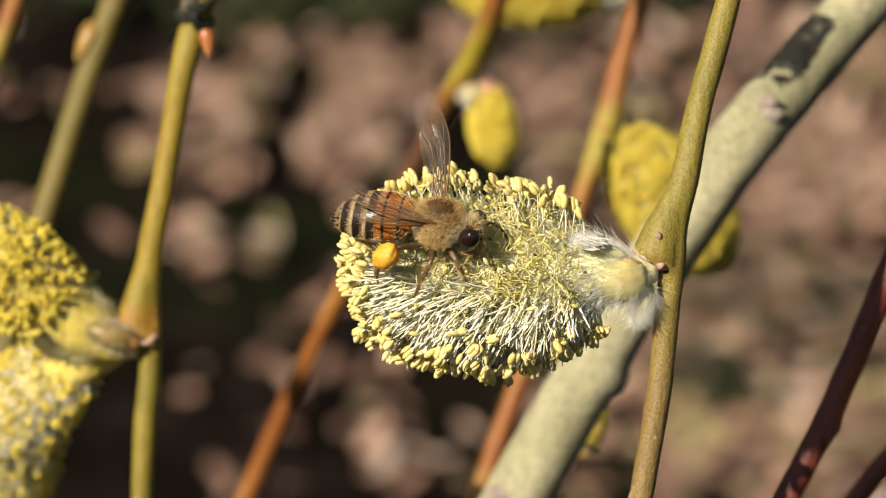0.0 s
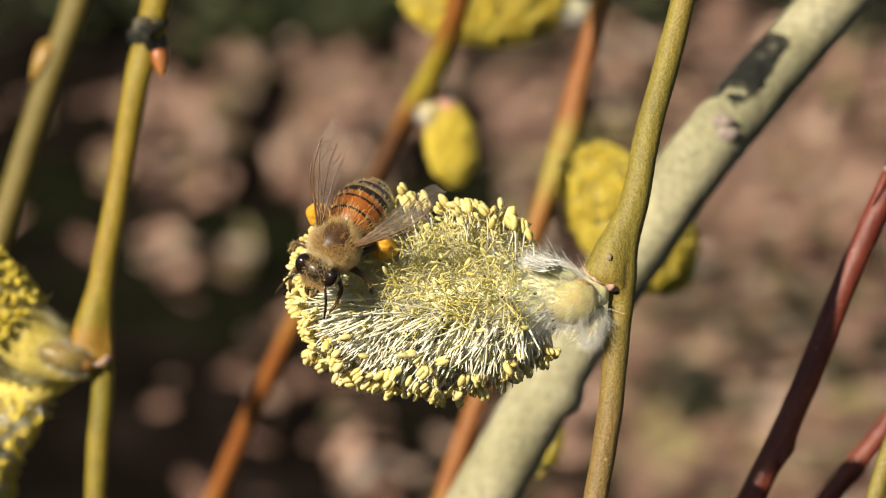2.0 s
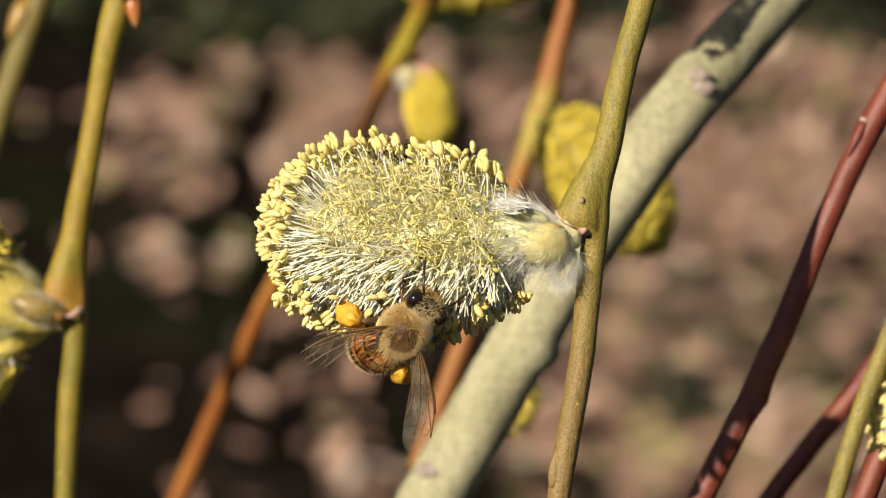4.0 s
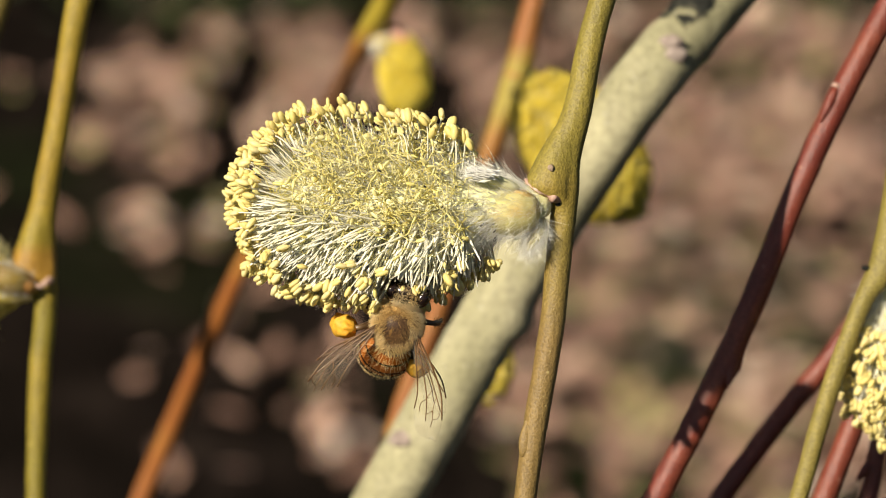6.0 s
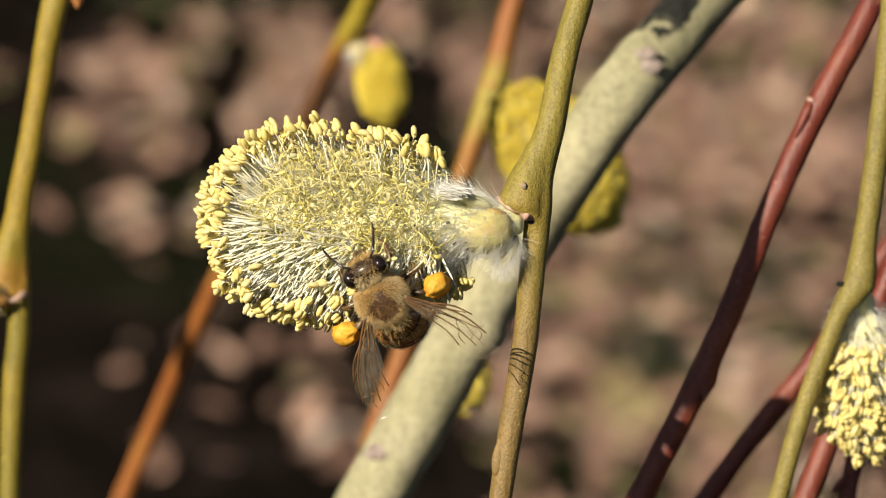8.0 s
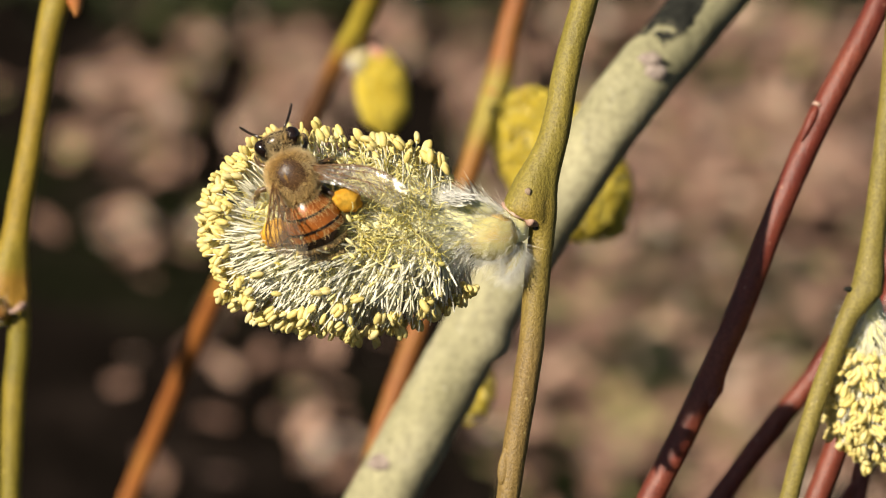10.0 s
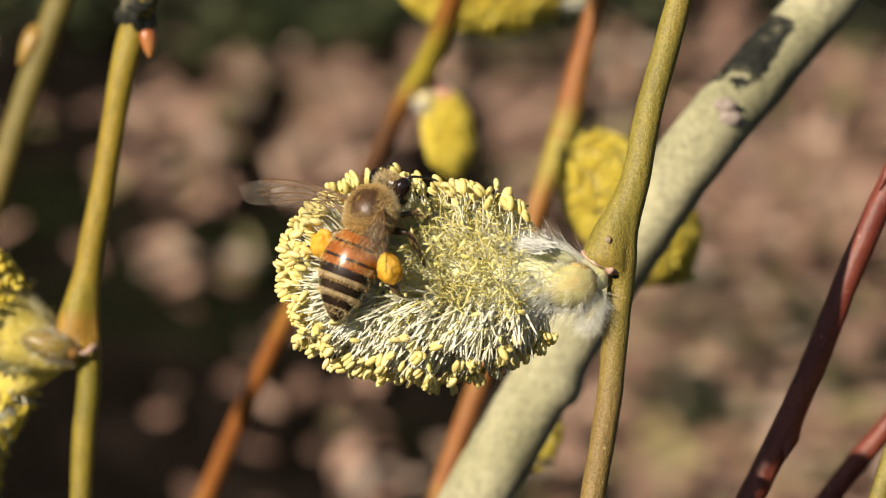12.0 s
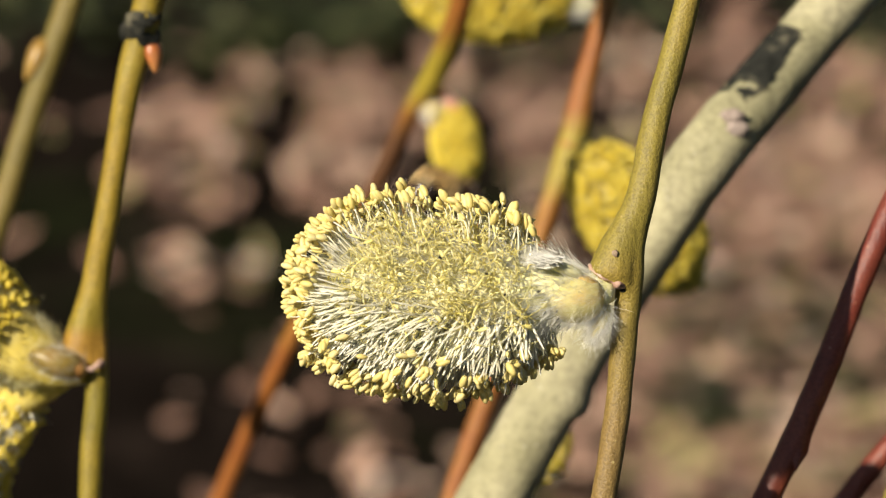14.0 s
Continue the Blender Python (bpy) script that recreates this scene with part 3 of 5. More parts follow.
    # red shoot
    p = [(49.94, 28.50, 17.09, 1.12), (44.98, 27.50, 7.95, 1.16), (41.46, 27.50, 0.37, 1.14), (36.71, 27.50, -11.26, 1.18), (34.12, 27.50, -16.86, 1.18), (28.64, 27.50, -27.56, 1.18)]
    t, base = shoot("glossy wine-red willow shoot with pressed buds", p, RED_BARK, -0.5, [((34.85, 27.50, -16.14), (0.9, -0.3, 0), 0.5, 3.0, 1.2)], seed=5, sides=24)
    bud(t, base, (44.26, 26.70, 8.27), (-0.42, -0.15, -0.9), 3.0, 1.0, RED_BARK, label="red bud pressed to the shoot")
    bud(t, base, (35.27, 27.10, -15.10), (-0.15, -0.3, -0.95), 3.2, 1.3, RED_BARK)
    # green shoot that bears a catkin beside the red ones
    p = [(49.62, 20.00, 5.09, 1.03), (48.30, 20.00, -4.15, 1.08), (47.69, 20.00, -7.13, 1.13), (46.36, 20.00, -9.59, 0.90), (45.44, 20.00, -11.75, 0.84), (43.19, 20.00, -17.81, 0.84), (40.53, 20.00, -26.95, 0.82)]
    t, base = shoot("thin green willow shoot beside the red ones", p, GREEN_BARK, -0.3, [((48.00, 20.00, -7.74), (0.8, -0.2, 0), 0.7, 7, 1.2)], seed=6)
    g = Geo()
    ball(g, (46.35, 19.60, -7.33), (0.55, 0.3, 0.25), aim((-0.9, -0.2, 0.15)), 10, 8, 0.5)
    part("dry_tip", g, LICHEN, t, "dry black leaf stub", base)
    p = [(59.66, 50.00, 3.18, 0.93), (53.14, 50.00, -6.63, 0.97), (46.62, 50.00, -16.23, 1.00), (42.71, 50.00, -20.91, 1.05), (36.52, 50.00, -29.09, 1.02)]
    t, base = shoot("dark red willow shoot crossing behind", p, RED_BARK, -0.6, seed=7)
    bud(t, base, (43.58, 49.40, -19.50), (-0.5, -0.2, -0.8), 2.0, 0.9, RED_BARK, scar=False)
    p = [(52.55, 30.00, -5.07, 0.93), (49.03, 30.00, -14.32, 1.02), (46.75, 30.00, -20.66, 1.07), (43.96, 30.00, -27.73, 1.09)]
    t, base = shoot("wine-red willow shoot with an orange bud", p, RED_BARK, -0.3, seed=8)
    bud(t, base, (46.44, 29.10, -19.00), (-0.25, -0.25, -0.9), 1.6, 1.1, ORANGE_BUD, label="glossy orange bud", scar=False)
    p = [(58.09, 51.00, -7.24, 0.75), (54.44, 51.00, -16.63, 0.81), (51.75, 51.00, -23.43, 0.92), (50.58, 51.00, -29.25, 0.95)]
    t, base = shoot("slender red willow shoot with a side bud", p, RED_BARK, -0.2, seed=9)
    bud(t, base, (50.47, 50.40, -26.45), (-0.6, -0.2, -0.6), 2.2, 1.1, RED_BARK, scar=False)
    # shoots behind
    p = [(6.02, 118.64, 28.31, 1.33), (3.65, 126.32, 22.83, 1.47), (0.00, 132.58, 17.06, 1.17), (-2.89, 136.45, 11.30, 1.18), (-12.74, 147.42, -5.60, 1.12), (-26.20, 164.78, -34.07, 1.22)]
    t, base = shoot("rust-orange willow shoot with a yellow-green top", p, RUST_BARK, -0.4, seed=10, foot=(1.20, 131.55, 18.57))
    node_ring(t, base, (3.32, 127.88, 21.61), (-0.5, 0, -0.86), 1.55)
    p = [(22.39, 112.00, 28.45, 1.12), (20.42, 112.00, 21.33, 1.25), (18.78, 112.00, 14.20, 1.57), (16.26, 112.00, 7.08, 1.19), (11.44, 112.00, -7.71, 1.19), (6.29, 112.00, -21.95, 1.19)]
    t, base = shoot("rust-brown willow shoot bearing a yellow catkin", p, BROWN_BARK, -0.3, seed=11, foot=(17.03, 112.00, 9.82))
    node_ring(t, base, (18.56, 111.90, 13.76), (-0.3, 0, -0.95), 1.55)


# ---- catkins ----
def lobe_mesh(name, length, width, material):
    """A ripe anther: two swollen pollen sacs side by side on a short joint."""
    g = Geo()
    for s in (-1, 1):
        ball(g, (0, s * width * 0.2, 0), (length * 0.5, width * 0.25, width * 0.27), None, 8, 6)
    return g.mesh(name, material)


PLUMP = lobe_mesh("anther", 0.98, 0.90, ANTHER)
LEAN_ANTHER = lobe_mesh("anther", 0.92, 0.74, ANTHER)
GOLD_PLUMP = lobe_mesh("anther", 0.74, 0.56, GOLD_ANTHER)


def place_matrix(at, way, spin, origin):
    x = Vector(way).normalized()
    q = x.to_track_quat("X", "Z").to_matrix() @ Matrix.Rotation(spin, 3, "X")
    m = q.to_4x4()
    m.translation = (Vector(at) - Vector(origin)) * MM
    return m


def rim_paths(rng, centre, root, nrm, tan, r, reach):
    """Stamens that part over the face: each leaves its root and leans out sideways until it stands `reach` past the body."""
    side = nrm.copy()
    side[:, 1] = np.where(nrm[:, 1] < 0, nrm[:, 1] * 0.30, nrm[:, 1])
    way = unit(side + tan * 0.22 + rng.normal(size=nrm.shape) * 0.10)
    ln = np.maximum(reach * 0.8, r + reach - r * np.sum(nrm * way, axis=1))
    u = np.linspace(0, 1, 6)[None, :, None]
    bow = nrm * (0.35 + 0.3 * rng.random(len(nrm)))[:, None]
    return root[:, None] + way[:, None] * ln[:, None, None] * u + bow[:, None] * (4 * u * (1 - u)) + (rng.normal(size=nrm.shape) * 0.09)[:, None] * (ln[:, None, None] * u**2)


def catkin(label, axis, stamens, reach, silk, silk_len, singles=0, first=0.3, gold=False, withered=0, drop=0.0, crest=0, seed=0, group="willow catkins", silk_from=0.06, facing=(0, -1, 0), knob=0.72, white=False, size=1.0, droop=0.0):
    """A willow catkin along rows (x, y, z, radius) from its foot to its tip. stamens: how many, reach: their length;
    silk: how many hairs; singles: how many anthers are parts of their own; first: where along it the stamens begin;
    withered: limp, spent stamens on the side that faces `facing`; drop: how much longer they are below; crest: how many more stand above."""
    rng = np.random.default_rng(seed)
    np.random.seed(seed)
    base = np.array(axis[0][:3])
    t = thing("willow_catkin", base, label, "catkin", group)
    c = spline(axis, 0.25)
    r, c = c[:, 3], c[:, :3]
    tan, na, nb = frames_along(c)
    run = np.concatenate(([0], np.cumsum(np.linalg.norm(np.diff(c, axis=0), axis=1))))
    slope = np.gradient(r, run)
    g = Geo()
    tube(g, axis, 20, 0.5, (), 0.05 if gold else 0.12, seed)
    part("core", g, GOLD_CORE if gold else CORE, t, "pale yellow core" if gold else "pale green core", base)

    def roots(n, lo, hi=1.0, power=1.0):
        weight = np.where((run / run[-1] >= lo) & (run / run[-1] <= hi), np.maximum(r, 0.6) ** power, 0)
        i = rng.choice(len(c), n, p=weight / weight.sum())
        ph = rng.uniform(0, 2 * np.pi, n)
        out = np.cos(ph)[:, None] * na[i] + np.sin(ph)[:, None] * nb[i]
        nrm = unit(out - tan[i] * np.clip(slope[i], -2.5, 0.25)[:, None])
        return i, c[i] + out * r[i][:, None], nrm

    # silky hairs
    i, root, nrm = roots(silk, silk_from, 1.0)
    way = unit(nrm + tan[i] * 0.75 + rng.normal(size=nrm.shape) * 0.28)
    ln = silk_len * rng.uniform(0.55, 1.2, len(i))
    g = Geo()
    strands(g, bend(root, way, ln, tan[i] * 0.25 + rng.normal(size=nrm.shape) * 0.12, 5), (0.022, 0.02, 0.017, 0.013, 0.003))
    part("silky_hair", g, YELLOW_SILK if gold and not white else SILK, t, "pale yellow hairs" if gold and not white else "silvery white hairs", base, "stuff")
    # stamens
    i, root, nrm = roots(stamens, first, 1.0)
    front = nrm @ unit(facing)
    if withered:
        spent = nrm @ unit(np.asarray(facing) + np.array((0.30, 0, 0.22)))
        keep = ((spent < 0.50) | (rng.random(len(i)) < 0.015) | (run[i] / run[-1] > 0.93)) & (run[i] / run[-1] > first + 0.2 * np.clip(front, 0, 1))
        i, root, nrm, front = i[keep], root[keep], nrm[keep], front[keep]
    if withered:  # sparser along the lower front
        keep = (nrm[:, 2] > -0.1) | (nrm[:, 1] > -0.3) | (rng.random(len(i)) < 0.45)
        i, root, nrm = i[keep], root[keep], nrm[keep]
    frac = run[i] / run[-1]
    if withered:  # thick at the tip
        j, r2, n2 = roots(150, 0.88, 1.0)
        i, root, nrm, frac = np.concatenate((i, j)), np.concatenate((root, r2)), np.concatenate((nrm, n2)), np.concatenate((frac, run[j] / run[-1]))
    if crest:  # stamens still standing on the upper side, near the foot
        j, r2, n2 = roots(crest * 6, 0.24, 0.52)
        up = np.nonzero(n2[:, 2] > 0.72)[0][:crest]
        i, root, nrm = np.concatenate((i, j[up])), np.concatenate((root, r2[up])), np.concatenate((nrm, n2[up] + np.array((0.12, 0, 0))))
        frac = np.concatenate((frac, run[j[up]] / run[-1] + 0.1))
    if withered:  # laid aside round the bare face, so that their tips stand in a rim
        paths = rim_paths(rng, c[i], root, nrm, tan[i], r[i], reach * rng.uniform(0.88, 1.05, len(i)) * (1 + drop * np.clip(-nrm[:, 2], 0, 1)) * np.clip(0.55 + 1.6 * (frac - first), 0.6, 1.0) * np.where(frac > 0.9, 0.85, 1.0))
    else:
        way = unit(nrm + tan[i] * (0.10 + 0.25 * frac)[:, None] + rng.normal(size=nrm.shape) * 0.13 + np.array((0, 0, -droop)))
        ln = reach * rng.uniform(0.80, 1.06, len(i)) * np.clip(0.55 + 1.6 * (frac - first), 0.6, 1.0)
        paths = bend(root, way, ln, rng.normal(size=nrm.shape) * 0.09, 6)
    g = Geo()
    strands(g, paths, (0.09, 0.085, 0.08, 0.074, 0.068, 0.06))
    if withered:  # filaments that have shed their anthers, thick on the lower side
        j, r2, n2 = roots(4200, first + 0.08, 0.97)
        low = np.nonzero((n2[:, 2] < 0.1) & (n2[:, 1] < 0.2) & (n2 @ unit((0.3, -0.93, 0.58)) < 0.68))[0][:1800]
        more = rim_paths(rng, c[j[low]], r2[low], n2[low], tan[j[low]], r[j[low]], reach * rng.uniform(0.35, 0.95, len(low)))
        strands(g, more, (0.125, 0.12, 0.11, 0.098, 0.08, 0.045))
    part("filament_tuft", g, FILAMENT, t, "pale yellow filaments", base, "stuff")
    tips, ends = paths[:, -1], unit(paths[:, -1] - paths[:, -2])
    ends = unit(ends + rng.normal(size=ends.shape) * 0.4)
    order = np.argsort(tips @ unit(np.asarray(facing, float)) * -1 + rng.random(len(tips)) * 3)
    for q in order[:singles]:
        o = new("anther", GOLD_PLUMP if gold else PLUMP if rng.random() < 0.6 else LEAN_ANTHER)
        o.parent = t
        o.matrix_basis = place_matrix(tips[q] + ends[q] * 0.25, ends[q], rng.uniform(0, 6.28), base) @ Matrix.Scale(rng.uniform(0.72, 1.16) * (knob / 0.72 if gold else size), 4)
    g = Geo()
    for q in order[singles:]:
        x = aim(ends[q], rng.normal(size=3))
        k = rng.uniform(0.72, 1.16) * (knob if gold else size)
        for s in (-1, 1):
            ball(g, tips[q] + ends[q] * 0.25 + x[:, 1] * s * 0.17 * k, (0.47 * k, 0.225 * k, 0.23 * k), x, 6, 4)
    if g.count:
        part("stamen_fringe", g, GOLD_ANTHER if gold else ANTHER, t, "ripe yellow anthers", base, "stuff")
    # limp, spent stamens tangled over the face
    if withered:
        i, root, nrm = roots(withered * 4, first + 0.1, 0.93)
        keep = np.nonzero(nrm @ unit(np.asarray(facing) + np.array((0.12, 0, 0.12))) > 0.42 + rng.normal(size=len(i)) * 0.18)[0][:withered]
        i, root, nrm = i[keep], root[keep], nrm[keep]
        n, k = len(i), 9
        step = rng.uniform(0.28, 0.54, n)
        way, pts = unit(nrm + rng.normal(size=nrm.shape) * 0.35), [root]
        drift = unit(rng.normal(size=nrm.shape)) * 0.5
        for s in range(1, k):
            way = unit(way + rng.normal(size=nrm.shape) * 0.34 + drift * (0.3 if s > 3 else 0.05) + tan[i] * 0.06 - nrm * (0.2 if s > 5 else 0))
            pts.append(pts[-1] + way * step[:, None])
        paths = np.stack(pts, 1)
        g = Geo()
        strands(g, paths, (0.056, 0.055, 0.054, 0.052, 0.05, 0.048, 0.048, 0.046, 0.034))
        part("withered_tuft", g, WITHERED, t, "limp tangled yellow filaments", base, "stuff")
        g = Geo()
        for q in range(n):
            if rng.random() < 0.24:
                e = unit(paths[q, -1] - paths[q, -2])
                ball(g, paths[q, -1] + e * 0.15, (rng.uniform(0.28, 0.5), rng.uniform(0.13, 0.22), 0.09), aim(e, rng.normal(size=3)), 6, 5)
        part("spent_stamen_fringe", g, WITHERED, t, "shrivelled yellow anthers", base, "stuff")
    # dark tipped bracts peep out between the hairs
    i, root, nrm = roots(8 if gold else 70, 0.2, 0.9)
    g = Geo()
    for p, nn, tn in zip(root, nrm, tan[i]):
        ball(g, p + nn * 0.5, (0.32, 0.14, 0.07), aim(unit(nn + tn * 0.8), rng.normal(size=3)), 6, 5)
    part("bract_speckle", g, surface("dark_bract", (0.03, 0.03, 0.02), (0.06, 0.055, 0.03), (0.16, 0.15, 0.07), 800, 3000, 0.6, 0.3), t, "tiny dark bract tips", base, "stuff")
    return t, base, c, tan


def scale_leaf(t, base, at, way, length, width, hair, seed, material=None, height=0.64, reach=(0.6, 1.5), thick=0.02):
    """A bud scale at a catkin's foot, covered with silky hair."""
    rng = np.random.default_rng(seed)
    np.random.seed(seed)
    x = aim(way)
    g = Geo()
    ball(g, np.asarray(at) + unit(way) * length * 0.5, (length * 0.52, width * 0.5, width * 0.5 * height), x, 22, 16, 0.08, taper=0.15)
    sc = part("bud_scale", g, material or BUD_SCALE, t, "soft yellow-green bud scale", base)
    v = unit(rng.normal(size=(hair, 3)))
    root = np.asarray(at) + unit(way) * length * 0.5 + (v * np.array((length * 0.52, width * 0.5, width * 0.5 * height))) @ x.T
    nrm = unit((v / np.array((length, width, width * height))) @ x.T)
    d = unit(nrm * 0.8 + unit(way) * 0.9 + rng.normal(size=v.shape) * 0.3)
    g = Geo()
    strands(g, bend(root, d, rng.uniform(*reach, hair), rng.normal(size=v.shape) * 0.15, 4), (thick, thick * 0.9, thick * 0.7, thick * 0.15))
    part("silky_hair", g, SILK, sc, "silvery white hairs", base, "stuff")


def foot_hair(t, base, c, tan, axis, count, seed):
    """Long silvery hair laid forward over a catkin's foot."""
    rng = np.random.default_rng(seed)
    np.random.seed(seed)
    rows = spline(axis, 0.25)
    n = len(rows)
    i = rng.integers(int(n * 0.05), int(n * 0.34), count)
    d = unit(rng.normal(size=(count, 3)))
    out = unit(d - tan[i] * np.sum(d * tan[i], axis=1, keepdims=True))
    way = unit(out * 0.55 + tan[i] + rng.normal(size=(count, 3)) * 0.2)
    g = Geo()
    strands(g, bend(c[i] + out * rows[i, 3:4], way, rng.uniform(1.4, 3.0, count), out * 0.12 + rng.normal(size=(count, 3)) * 0.1, 5), (0.017, 0.016, 0.014, 0.010, 0.002))
    part("foot_hair", g, SILK, t, "long silvery hair at the foot", base, "stuff")


def build_catkins():
    # the catkin that the bees visit
    axis = [(17.6, -0.6, -1.9, 0.9), (16.0, -1.0, -2.0, 1.6), (13.5, -1.0, -1.9, 2.4), (10.0, -0.8, -2.3, 3.6), (6.0, -0.4, -2.4, 4.4), (2.2, 0, -2.1, 4.5), (-1.4, 0, -1.6, 4.1), (-3.7, 0, -1.1, 3.0), (-4.9, 0, -0.8, 1.3), (-5.2, 0, -0.7, 0.2)]
    t, base, c, tan = catkin("open pale-yellow willow catkin with tangled spent stamens", axis, 830, 3.35, 5200, 2.2, 300, 0.22, withered=780, drop=0.0, crest=46, size=1.2, seed=11, silk_from=0.14, facing=(0, -0.93, 0.36))
    foot_hair(t, base, c, tan, axis, 1500, 19)
    scale_leaf(t, base, (16.8, -1.6, -2.3), (-0.92, -0.34, -0.12), 4.8, 3.4, 2000, 1, height=1.1, reach=(0.5, 1.4), thick=0.008)
    scale_leaf(t, base, (17.2, -1.2, -3.0), (-0.40, -0.25, -0.88), 3.0, 1.5, 1200, 2, reach=(0.6, 1.6), thick=0.012)
    scale_leaf(t, base, (15.2, -2.5, -0.7), (-0.92, -0.25, 0.36), 4.8, 1.5, 200, 3, WHITE_SCALE, reach=(0.3, 0.8), thick=0.009)
    # dense white hairs added where the bud scale catches a specular glint
    g = Geo()
    rng = np.random.default_rng(31)
    np.random.seed(31)
    spot = np.array((12.6, -4.3, 0.45)) + rng.normal(size=(420, 3)) * np.array((0.40, 0.2, 0.2))
    flow = unit(np.array((-0.95, -0.22, 0.25)) + rng.normal(size=(420, 3)) * 0.13)
    strands(g, bend(spot, flow, rng.uniform(0.8, 1.7, 420), rng.normal(size=(420, 3)) * 0.06, 4), (0.05, 0.05, 0.04, 0.01))
    part("silky_tip", g, SILK, t, "white hair tuft in place of the glint on a bud scale", base, "stuff")
    g = Geo()
    ball(g, (15.6, -2.5, -1.5), (1.2, 0.8, 0.7), aim((-0.8, -0.3, 0.45)), 16, 10, 0.12)
    part("scale_base", g, surface("amber_base", (0.50, 0.30, 0.08), (0.62, 0.44, 0.15), (0.66, 0.54, 0.22), 300, 1500, 0.4, 0.2, through_light=0.3), t, "amber base of the bud scale", base)
    # pair on the mustard-yellow shoot
    t, base, c, tan = catkin("fluffy golden willow catkin leaning up from its node", [(-29.20, 46.60, -9.31, 1.06), (-31.32, 46.60, -9.10, 1.80), (-33.54, 46.60, -8.04, 2.64), (-36.40, 46.60, -6.14, 3.28), (-39.67, 46.60, -3.39, 3.81), (-43.06, 46.60, -0.63, 3.39), (-45.07, 46.60, 1.06, 1.59), (-45.28, 46.60, 1.69, 0.32)],
                             760, 1.1, 2600, 1.5, 150, 0.42, gold=True, seed=12, silk_from=0.16, knob=1.0)
    scale_leaf(t, base, (-29.31, 45.80, -9.10), (-0.93, -0.2, 0.3), 5.6, 4.4, 650, 4, AMBER_SCALE, reach=(0.4, 1.1), thick=0.014)
    scale_leaf(t, base, (-28.75, 45.85, -9.30), (-0.93, -0.22, 0.3), 3.8, 3.3, 40, 8, surface("orange_cone", (0.22, 0.085, 0.025), (0.29, 0.14, 0.035), (0.33, 0.21, 0.05), 300, 1500, 0.55, 0.3))
    catkin("fluffy yellow willow catkin hanging from its node", [(-31.76, 49.15, -10.12, 1.18), (-36.17, 52.72, -11.63, 2.37), (-40.53, 58.79, -14.24, 3.28), (-44.11, 68.83, -18.67, 3.72), (-46.51, 80.47, -24.01, 3.60), (-48.23, 89.67, -28.39, 1.91), (-48.63, 91.90, -29.51, 0.36)],
           1100, 1.6, 2600, 2.2, 120, 0.08, gold=True, seed=13, knob=0.85, white=True, silk_from=0.12)
    # catkins behind
    t, base, c, tan = catkin("bright yellow willow catkin lying high behind", [(22.19, 136.50, 31.59, 0.30), (19.88, 136.00, 31.60, 1.40), (15.36, 136.00, 32.17, 3.72), (9.56, 136.00, 32.74, 4.18), (5.04, 136.00, 32.97, 3.72), (2.25, 136.00, 32.73, 1.40), (1.33, 136.00, 32.73, 0.30)],
           3400, 1.3, 300, 1.4, 40, 0.16, gold=True, knob=0.8, seed=14)
    scale_leaf(t, base, base + np.array((0.3, -1.0, -0.3)), (-0.85, -0.1, -0.2), 3.4, 2.6, 500, 9, WHITE_SCALE, thick=0.03)
    catkin("bright yellow willow catkin hanging half behind the branch", [(19.51, 103.60, 14.14, 0.30), (20.90, 103.60, 11.56, 2.27), (23.05, 104.00, 8.34, 3.70), (26.06, 105.00, 4.69, 4.14), (28.84, 106.50, 1.46, 3.59), (30.55, 107.40, -0.68, 0.96), (30.99, 107.60, -1.33, 0.30)],
           3400, 1.3, 700, 1.7, 40, 0.08, gold=True, white=True, knob=0.8, seed=15)
    t, base, c, tan = catkin("small bright yellow catkin bud with pink scales", [(4.64, 130.60, 19.88, 0.63), (5.23, 130.40, 18.20, 1.57), (5.71, 130.40, 16.30, 2.20), (6.07, 130.40, 13.91, 2.26), (6.42, 130.40, 11.77, 1.78), (6.55, 130.40, 10.46, 0.42)],
                             1700, 0.3, 30, 0.5, 40, 0.12, gold=True, seed=16)
    scale_leaf(t, base, (4.06, 130.00, 20.82), (0.7, -0.3, -0.7), 3.4, 2.4, 60, 5, PINK_SCALE)
    scale_leaf(t, base, (3.34, 129.80, 21.06), (-0.1, -0.3, -0.9), 3.6, 2.2, 400, 6)
    catkin("small yellow catkin just behind the branch", [(13.72, 88.00, -13.08, 0.64), (14.36, 88.00, -15.65, 1.50), (14.79, 88.00, -18.65, 1.61), (15.11, 88.00, -21.22, 0.64)], 400, 0.8, 60, 0.7, 20, 0.1, gold=True, seed=17)
    # catkin on the thin green shoot
    t, base, c, tan = catkin("pale-yellow willow catkin hanging with grey silky top", [(48.33, 21.40, -7.96, 0.93), (48.44, 22.40, -9.81, 1.34), (48.65, 23.00, -12.69, 2.37), (48.86, 23.00, -15.99, 2.57), (48.96, 23.00, -18.87, 1.85), (48.97, 23.00, -20.31, 0.41)],
                             480, 2.3, 1800, 2.0, 200, 0.30, seed=18, size=1.15, droop=1.0)
    scale_leaf(t, base, (47.82, 21.60, -8.58), (-0.4, 0.1, -0.9), 3.6, 2.2, 350, 7, surface("grey_scale", (0.2, 0.2, 0.16), (0.3, 0.3, 0.24), (0.36, 0.36, 0.3), 300, 1500, 0.5, 0.2))


